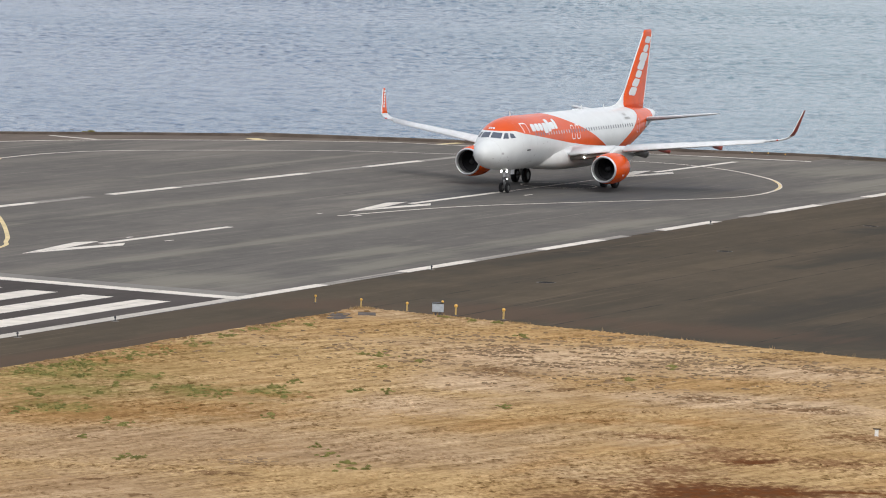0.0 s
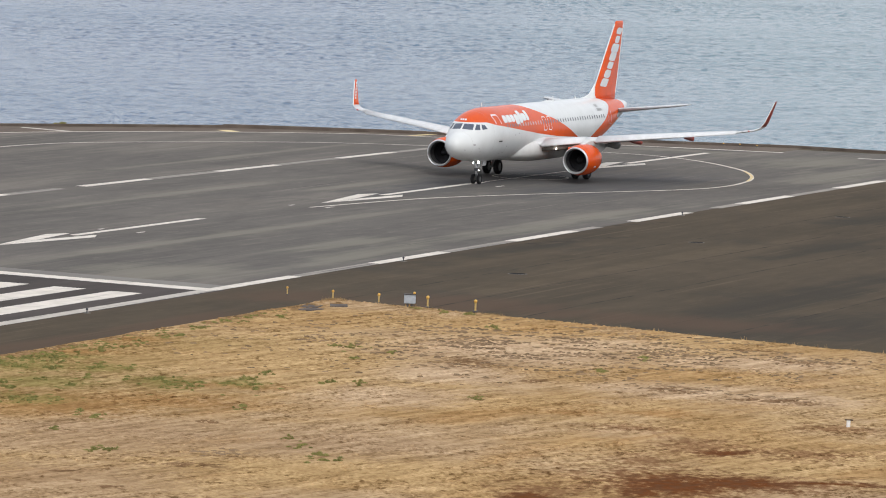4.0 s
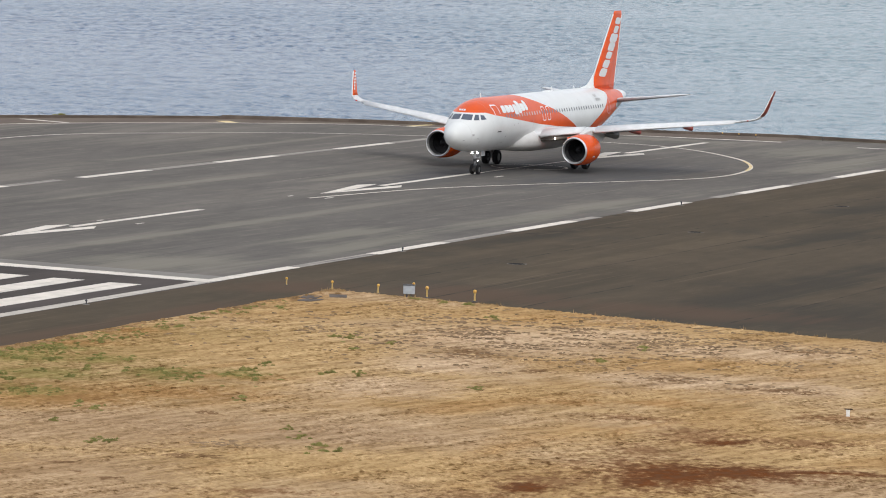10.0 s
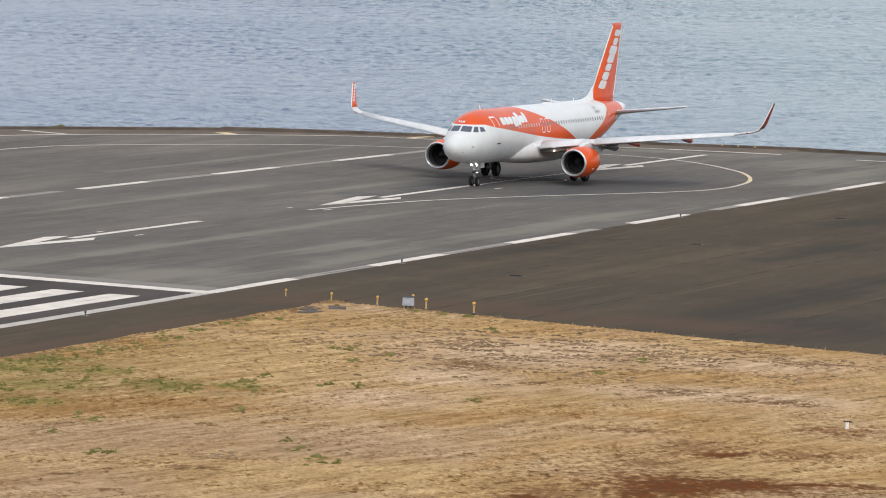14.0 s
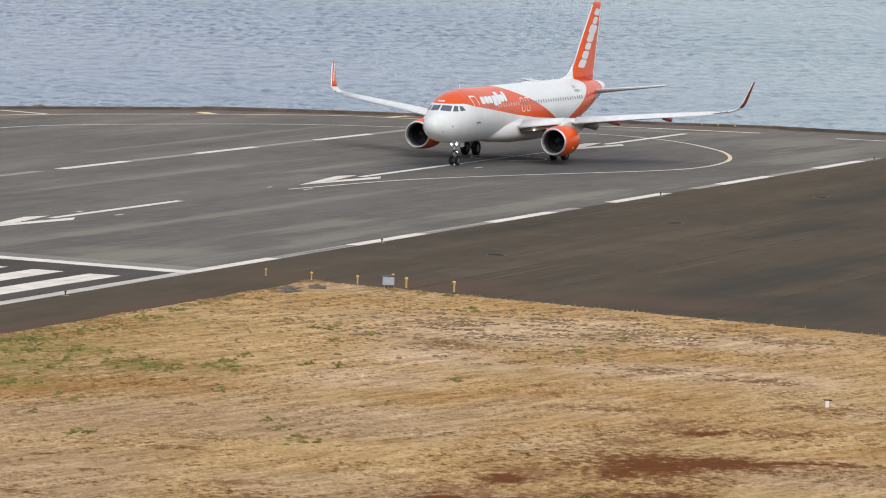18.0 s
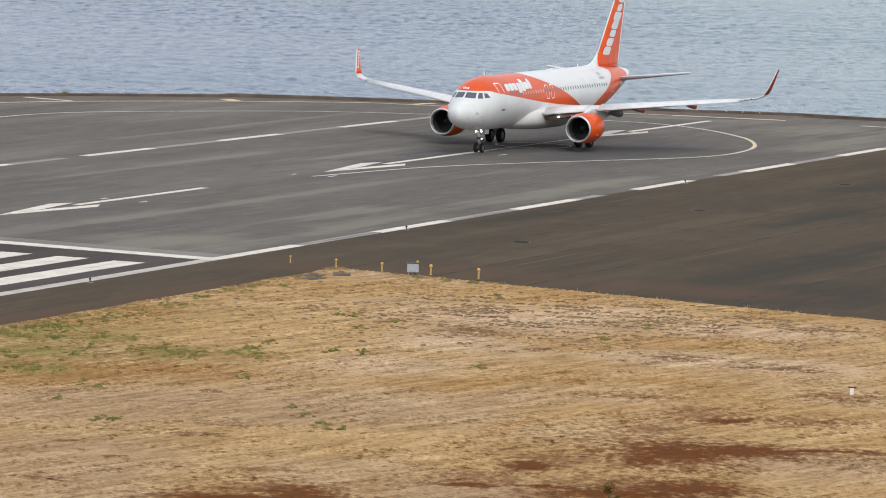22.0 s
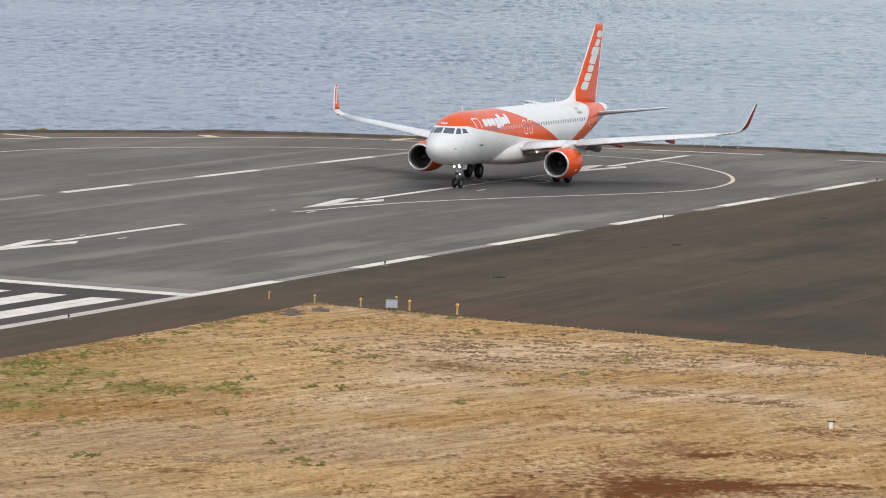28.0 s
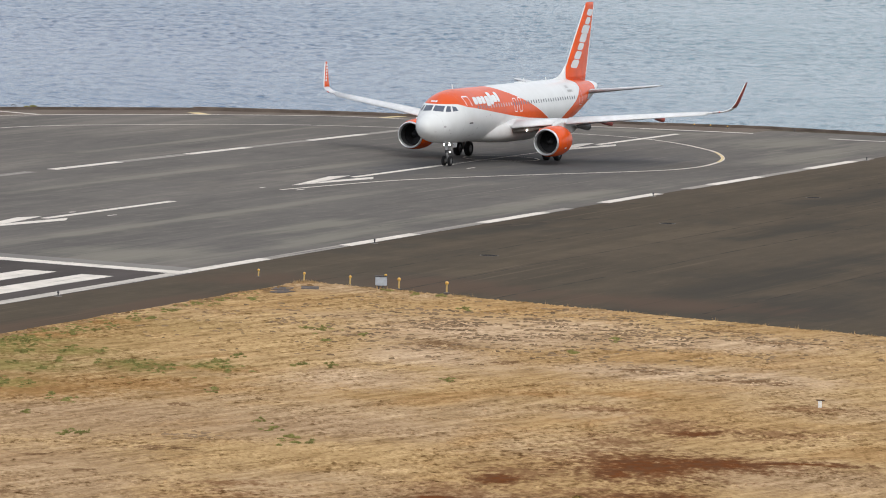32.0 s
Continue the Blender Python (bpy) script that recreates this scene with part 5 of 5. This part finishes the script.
for x, y in ((72.3, 24.7), (19.5, 24.1), (130, 25.4), (-33, 23.4), (118, 25.2)):
    edge_light(x, y, "box_dark")
for x, y in ((-65.8, -3.2), (-65.9, -1.7), (-65.6, 0.0), (-65.8, 6.2), (-52.4, -44.7), (-32, -61.6)):
    edge_light(x, y, "amber" if y > -4 and y < 5 else "box_dark")
for x, y, r in ((75.6, 33.8, 0.6), (42.7, 33.6, 0.55), (11.2, 33.5, 0.55)):
    part("drain_cover", turned([(0.004, r), (0.009, r * 0.99), (0.009, r * 0.9), (0.004, r * 0.88)], (x, y, 0), (0, 0, 1), 28), "asphalt_pale", platform, "round pale drain rim")
    part("drain_cover", turned([(0.004, r * 0.93), (0.012, r * 0.91), (0.013, 0.01)], (x, y, 0), (0, 0, 1), 24), "drain", platform, "round dark drain cover")

# hoop and scrub on the kerb
hoop = thing("metal_hoop", tube([(0.0, 0.42 * math.cos(a), 0.42 * math.sin(a)) for a in (math.pi * k / 10 for k in range(11))], 0.06), "box_dark", "dark metal hoop on the platform kerb", "hoop")
hoop.matrix_basis = pose(-39.4, -57.5, 0.22, 0, 0, 23) @ Matrix.Scale(0.5, 4)


def blades(bm, x, y, z, spread, height, count, rng):
    for _ in range(count):
        a = rng.uniform(0, 6.283)
        r = spread * math.sqrt(rng.random())
        px, py = x + r * math.cos(a), y + r * math.sin(a)
        h = height * rng.uniform(0.5, 1.2)
        lean = rng.uniform(0, 0.7) * h
        b = rng.uniform(0, 6.283)
        w = 0.016 + 0.08 * spread * rng.random()
        dx, dy = w * math.cos(b + 1.57), w * math.sin(b + 1.57)
        v = [bm.verts.new(p) for p in ((px - dx, py - dy, z), (px + dx, py + dy, z), (px + lean * math.cos(b), py + lean * math.sin(b), z + h))]
        bm.faces.new(v)


rng = random.Random(4)


def ground_z(x, y):
    a, b = x - 100.3 - 0.25 * (y - 32.2), y - 32.2
    edge = min(1.0, max(0.0, min(a, b)) / 1.5)
    return 0.02 + 0.07 * edge + edge * max(land(x, y), -0.05)


scrub = bmesh.new()
blades(scrub, 0, 0, 0, 0.3, 0.2, 260, rng)
blades(scrub, 0.3, -0.55, 0, 0.2, 0.12, 120, rng)
bush = thing("shrub", scrub, "green", "low dark shrub growing on the platform rim", "shrub")
bush.location = (-40.9, -56.3, 0.18)


def cushions(name, spots, material, label, category, wide=1.0):
    """Low irregular cushions, one for each (x, y, radius, height), joined into one sheet of clumps; wide: how far they spread across the slope."""
    verts, faces = [], []
    n = 7

    def spot(x, y, a, q, z):
        u, v = q * math.cos(a), q * math.sin(a) * wide
        verts.append((x + 0.92 * u - 0.39 * v, y + 0.39 * u + 0.92 * v, z))

    for x, y, r, h in spots:
        z = ground_z(x, y)
        o = len(verts)
        a0 = rng.random() * 6.283
        for k in range(n):
            spot(x, y, a0 + 2 * math.pi * k / n, r * rng.uniform(0.7, 1.25), z - 0.03)
        for k in range(n):
            spot(x, y, a0 + 2 * math.pi * (k + 0.4) / n, r * rng.uniform(0.35, 0.75), z + h * rng.uniform(0.45, 1.0))
        verts.append((x + rng.uniform(-0.2, 0.2) * r, y + rng.uniform(-0.2, 0.2) * r, z + h))
        for k in range(n):
            m = (k + 1) % n
            faces += [(o + k, o + m, o + n + k), (o + m, o + n + m, o + n + k), (o + n + k, o + n + m, o + 2 * n)]
    me = bpy.data.meshes.new(name)
    me.from_pydata(verts, [], faces)
    me.materials.append(M[material])
    return tagged(new(name, me), label, category, kind="stuff")


# green weeds: drifts of separate tufts beside the runway and single plants further in
WEEDS_BY_RUNWAY = [(145.8, 34.3, 1.11), (142.7, 34.6, 1.67), (140.4, 34.7, 1.39), (134.9, 34.6, 0.83), (146.9, 36.0, 0.42), (144.5, 39.0, 0.69), (146.8, 37.6, 0.56), (143.5, 40.1, 0.33), (148.5, 43.9, 1.06), (149.7, 45.6, 0.78), (149.4, 46.6, 0.67), (144.9, 47.2, 0.42), (147.3, 48.7, 0.56), (142.2, 47.1, 0.28), (147.1, 47.3, 0.42), (159.7, 42.4, 0.44), (159.1, 42.8, 0.28), (156.1, 40.1, 0.39), (158.8, 43.9, 0.33), (162.8, 47.1, 0.25), (163.4, 48.4, 0.28), (169.2, 49.1, 0.17), (175.3, 54.1, 0.39), (175.1, 54.7, 0.31)]
SINGLE_WEEDS = [(156.0, 52.2, 0.22), (122.1, 34.0, 0.5), (127.0, 35.0, 0.25), (127.4, 34.2, 0.42), (131.9, 35.2, 0.33), (117.4, 33.6, 0.61), (113.8, 33.2, 0.5), (112.9, 34.7, 0.33), (126.0, 44.7, 0.69), (127.0, 44.0, 0.28), (127.7, 47.5, 0.39), (131.7, 47.2, 0.19), (142.9, 52.5, 0.36), (143.5, 51.1, 0.28), (166.1, 59.1, 0.22), (168.7, 60.9, 0.44), (172.4, 63.4, 0.61), (172.6, 64.4, 0.22), (110.5, 46.4, 0.25), (128.9, 59.7, 0.25), (121.3, 59.2, 0.25), (145.3, 59.6, 0.25), (153.9, 38.4, 0.39), (152.6, 41.5, 0.28), (149.4, 40.9, 0.22), (151.6, 39.5, 0.28), (162.0, 42.3, 0.33), (102.6, 38.5, 0.3), (103.4, 40.4, 0.3), (103.9, 42.2, 0.3)]
spots = []
for x, y, r in WEEDS_BY_RUNWAY + SINGLE_WEEDS:
    for _ in range(3 + int(18 * r)):
        # wide across the view, deeper along it
        u, v = rng.gauss(0, 0.6 * r), rng.gauss(0, 0.4 + 0.9 * min(r, 0.7))
        px, py = x - 0.39 * u + 0.92 * v, y + 0.92 * u + 0.39 * v
        if py > 32.6 and px > 100.9 + 0.25 * (py - 32.2):
            spots.append((px, py, rng.uniform(0.06, 0.22), rng.uniform(0.07, 0.19)))
for x, y, rx, ry, n in ((152, 36.5, 9, 2.2, 26), (158, 41.5, 7, 3, 24), (150, 46, 6, 4, 14), (128, 33.2, 12, 0.4, 50), (143, 33.9, 6, 1.0, 60), (137, 33.6, 5, 0.6, 26), (114, 33.0, 6, 0.4, 26)):
    for _ in range(n):
        px, py = rng.gauss(x, rx * 0.6), rng.gauss(y, ry * 0.6)
        if py > 32.5 and px > 100.9 + 0.25 * (py - 32.2):
            spots.append((px, py, rng.uniform(0.08, 0.22), rng.uniform(0.04, 0.10)))
cushions("green_weeds", [(x, y, r * 0.8, 0.55 * h) for x, y, r, h in spots], "weeds", "scattered low green weeds in the parched grass", "weeds")
bm = bmesh.new()
for x, y, r, h in spots:
    for _ in range(int(40 + 200 * r)):
        a, q = rng.uniform(0, 6.283), r * math.sqrt(rng.random())
        blades(bm, x + q * math.cos(a), y + q * math.sin(a), ground_z(x, y), 0.03, h * (1.0 - 0.6 * q / r), 1, rng)
thing("weed_blades", bm, "green", "thin green blades among the weeds", "weeds", kind="stuff")

# low rusty grass and thin stems along the runway edge, a low straw fringe along the other edge
spots = []
for _ in range(520):
    px = 100.6 + 58 * rng.random()
    py = 32.45 + abs(rng.gauss(0, 0.55)) + 0.4 * noise.noise((px * 0.25, 7, 0))
    if noise.noise((px * 0.16, 2, 5)) > rng.uniform(-0.5, 0.5):
        spots.append((px, py, rng.uniform(0.07, 0.24), rng.uniform(0.03, 0.12)))
cushions("rusty_grass", spots, "rust_blades", "low rusty dead grass along the pavement edge", "grass", 1.3)
bm = bmesh.new()
for px, py, r, h in spots:
    for _ in range(9):
        blades(bm, px + rng.gauss(0, r), py + rng.gauss(0, r), 0.03, 0.02, h * rng.uniform(0.6, 1.5), 1, rng)
thing("edge_stems", bm, "rust_blades", "thin rusty dead stems along the pavement edge", "grass", kind="stuff")
spots = []
for _ in range(500):
    py = 32.3 + 44 * rng.random()
    spots.append((100.45 + 0.25 * (py - 32.2) + abs(rng.gauss(0, 0.3)) + 0.5 * noise.noise((7, py * 0.3, 0)), py, rng.uniform(0.06, 0.2), rng.uniform(0.02, 0.08)))
cushions("grass_fringe", spots, "tufts", "ragged fringe of dry grass along the pavement", "grass")
bm = bmesh.new()
for _ in range(130):
    py = 32.3 + 46 * rng.random()
    blades(bm, 100.5 + 0.25 * (py - 32.2) + abs(rng.gauss(0, 0.25)) + 0.5 * noise.noise((7, py * 0.3, 0)), py, 0.02, 0.15, rng.choice((0.06, 0.08, 0.1, 0.24)), 4, rng)
thing("edge_blades", bm, "straw", "thin straw blades along the pavement edge", "grass", kind="stuff")

bm = bmesh.new()
for x, y, r, h, count in ((100.9, 32.6, 0.5, 0.16, 260), (102.2, 36.6, 0.5, 0.10, 160), (103.0, 39.6, 0.6, 0.14, 260), (103.3, 41.0, 0.4, 0.10, 120), (103.6, 43.2, 0.6, 0.16, 240), (104.6, 47.4, 0.4, 0.10, 90), (105.8, 52.0, 0.5, 0.10, 120), (108.2, 61.5, 0.4, 0.12, 90), (109.4, 66.5, 0.5, 0.13, 120), (112.9, 33.6, 0.6, 0.12, 200), (116.8, 33.7, 0.6, 0.1, 200)):
    for _ in range(count):
        blades(bm, rng.gauss(x, r * 0.5), rng.gauss(y, r * 0.7), 0.03, 0.02, h * rng.uniform(0.4, 1.2), 1, rng)
thing("edge_tufts", bm, "straw", "taller straw tufts round the post lights and along the edge", "grass", kind="stuff")


def in_view(x, y):
    v = Vector((x - EYE[0], y - EYE[1]))
    u, w = 0.92 * x + 0.39 * y, -0.39 * x + 0.92 * y
    bare = any(math.hypot((u - bx) / rx, (w - by) / ry) < 1.1 + 0.4 * noise.noise((x * 0.4, y * 0.4, 1)) for bx, by, rx, ry in RED_EARTH)
    return abs(math.degrees(v.angle(VIEW))) < 7.5 and (not bare or rng.random() < 0.12)


def mounds(count, size, height):
    out = []
    while len(out) < count:
        y = rng.uniform(32.5, 98)
        x = rng.uniform(100.6 + 0.25 * (y - 32.2), 206)
        row = math.sin(y * 4.1 + 0.06 * x + 2.0 * noise.noise((x * 0.06, y * 0.06, 8)))
        thick = noise.noise((x * 0.11, y * 0.11, 5)) + 0.5 * noise.noise((x * 0.5, y * 0.5, 2)) + 0.3 * row
        if thick > rng.uniform(-0.9, 0.5) and in_view(x, y):
            out.append((x, y, size * rng.uniform(0.45, 1.3), height * rng.uniform(0.4, 1.3)))
    return out


cushions("dry_grass", mounds(9000, 0.17, 0.045), "tufts", "low clumps of dry straw-coloured grass", "grass")
cushions("grass_clods", mounds(8000, 0.10, 0.035), "tufts", "small clods and stubble in the dry grass", "grass")

# rows of dark stubble
spots = []
while len(spots) < 2200:
    x, y = rng.gauss(119, 7), rng.gauss(54, 8)
    if y > 33.5 and x > 102 + 0.25 * (y - 32.2) and noise.noise((x * 0.3, y * 0.3, 4)) + 0.35 * math.sin(3.0 * x + 0.5 * y) > 0.02:
        big = rng.random() < 0.4
        spots.append((x, y, rng.uniform(0.06, 0.13) if big else rng.uniform(0.04, 0.09), rng.uniform(0.045, 0.085) if big else rng.uniform(0.02, 0.06)))
for x, y, rx, ry, n in ((135, 65.8, 0.6, 1.4, 34), (135.9, 71.4, 0.5, 1.7, 30), (116.2, 66.5, 0.4, 1.4, 40), (173.5, 59.2, 0.7, 0.8, 40), (131.5, 53, 0.8, 0.8, 30)):
    for _ in range(n):
        spots.append((rng.gauss(x, rx), rng.gauss(y, ry), rng.uniform(0.05, 0.15), rng.uniform(0.02, 0.06)))
cushions("stubble", spots, "straw_dark", "dark dead stubble in rows in the dry grass", "grass", 2.1)

# flowering agave stalk on the slope below the camera
agave = thing("agave", None, None, "tall agave flower stalk with brown-green clusters", "agave")
ax, ay = 222.9, 95.7
agave.location = (ax, ay, ground_z(ax, ay))
part("stalk", tube([(0, 0, 0), (0.03, 0, 2.6), (0, 0.02, 5.45)], [0.09, 0.07, 0.03], 10), "stalk", agave, "brown flower stalk", True)
leaf = bmesh.new()
for k in range(26):
    a, tilt = 2.4 * k, 0.25 + 0.045 * k
    c, s = math.cos(a), math.sin(a)
    pts = []
    for u, w in ((0.05, 0.07), (0.5, 0.1), (1.0, 0.06), (1.35, 0.004)):
        r, z = u * math.cos(tilt) , u * math.sin(tilt) - 0.12 * u * u
        pts.append([(r * c - w * s, r * s + w * c, z + 0.03), (r * c, r * s, z - 0.01), (r * c + w * s, r * s - w * c, z + 0.03)])
    vs = [[leaf.verts.new(p) for p in row] for row in pts]
    for p, q in zip(vs, vs[1:]):
        leaf.faces.new((p[0], p[1], q[1], q[0]))
        leaf.faces.new((p[1], p[2], q[2], q[1]))
part("leaf_rosette", leaf, "green", agave, "grey-green rosette of sword-shaped leaves")
for z, r, a, size in ((5.45, 0.0, 0, 0.19), (5.27, 0.05, 5.1, 0.13), (5.12, 0.26, 1.97, 0.09), (4.98, 0.26, 5.11, 0.11), (4.88, 0.02, 1.97, 0.15), (4.66, 0.34, 1.97, 0.12), (4.5, 0.36, 5.11, 0.12), (4.3, 0.3, 0.4, 0.13), (4.1, 0.4, 3.5, 0.13), (3.9, 0.42, 1.97, 0.13)):
    bx, by = r * math.cos(a), r * math.sin(a)
    if r > 0.2:
        part("branch", tube([(0, 0, z - 0.22), (bx * 0.6, by * 0.6, z - 0.16), (bx, by, z)], 0.02, 6), "stalk", agave)
    high = 0.7 if z > 5.4 else 0.5
    cl = turned([(-0.75 * high * size, 0.1 * size), (-0.45 * high * size, 0.6 * size), (0, 0.82 * size), (0.4 * high * size, 0.66 * size), (0.75 * high * size, 0.1 * size)], (bx, by, z), (0, 0, 1), 12, True)
    for _ in range(260):
        u = Vector((rng.gauss(0, 1), rng.gauss(0, 1), rng.gauss(0.15, 0.8))).normalized() * size * rng.uniform(0.7, 1.0)
        blades(cl, bx + u.x, by + u.y, z + u.z * high, 0.03, 0.05, 1, rng)
    part("flower_cluster", cl, "green_dark", agave, "brown-green flower cluster")


def motions():
    # the sea drifts towards the shore
    walk(water, [(t, pose(1.9 * (t - 16), 0.9 * (t - 16), SEA_LEVEL)) for t in (0.0, 8.0, 16.0, 24.0, 32.0)])
    # the engine fans turn
    for ob, (x, y, z) in fans:
        walk(ob, [(0.4 * k, pose(x, y, z, 80 * k)) for k in range(81)])


motions()
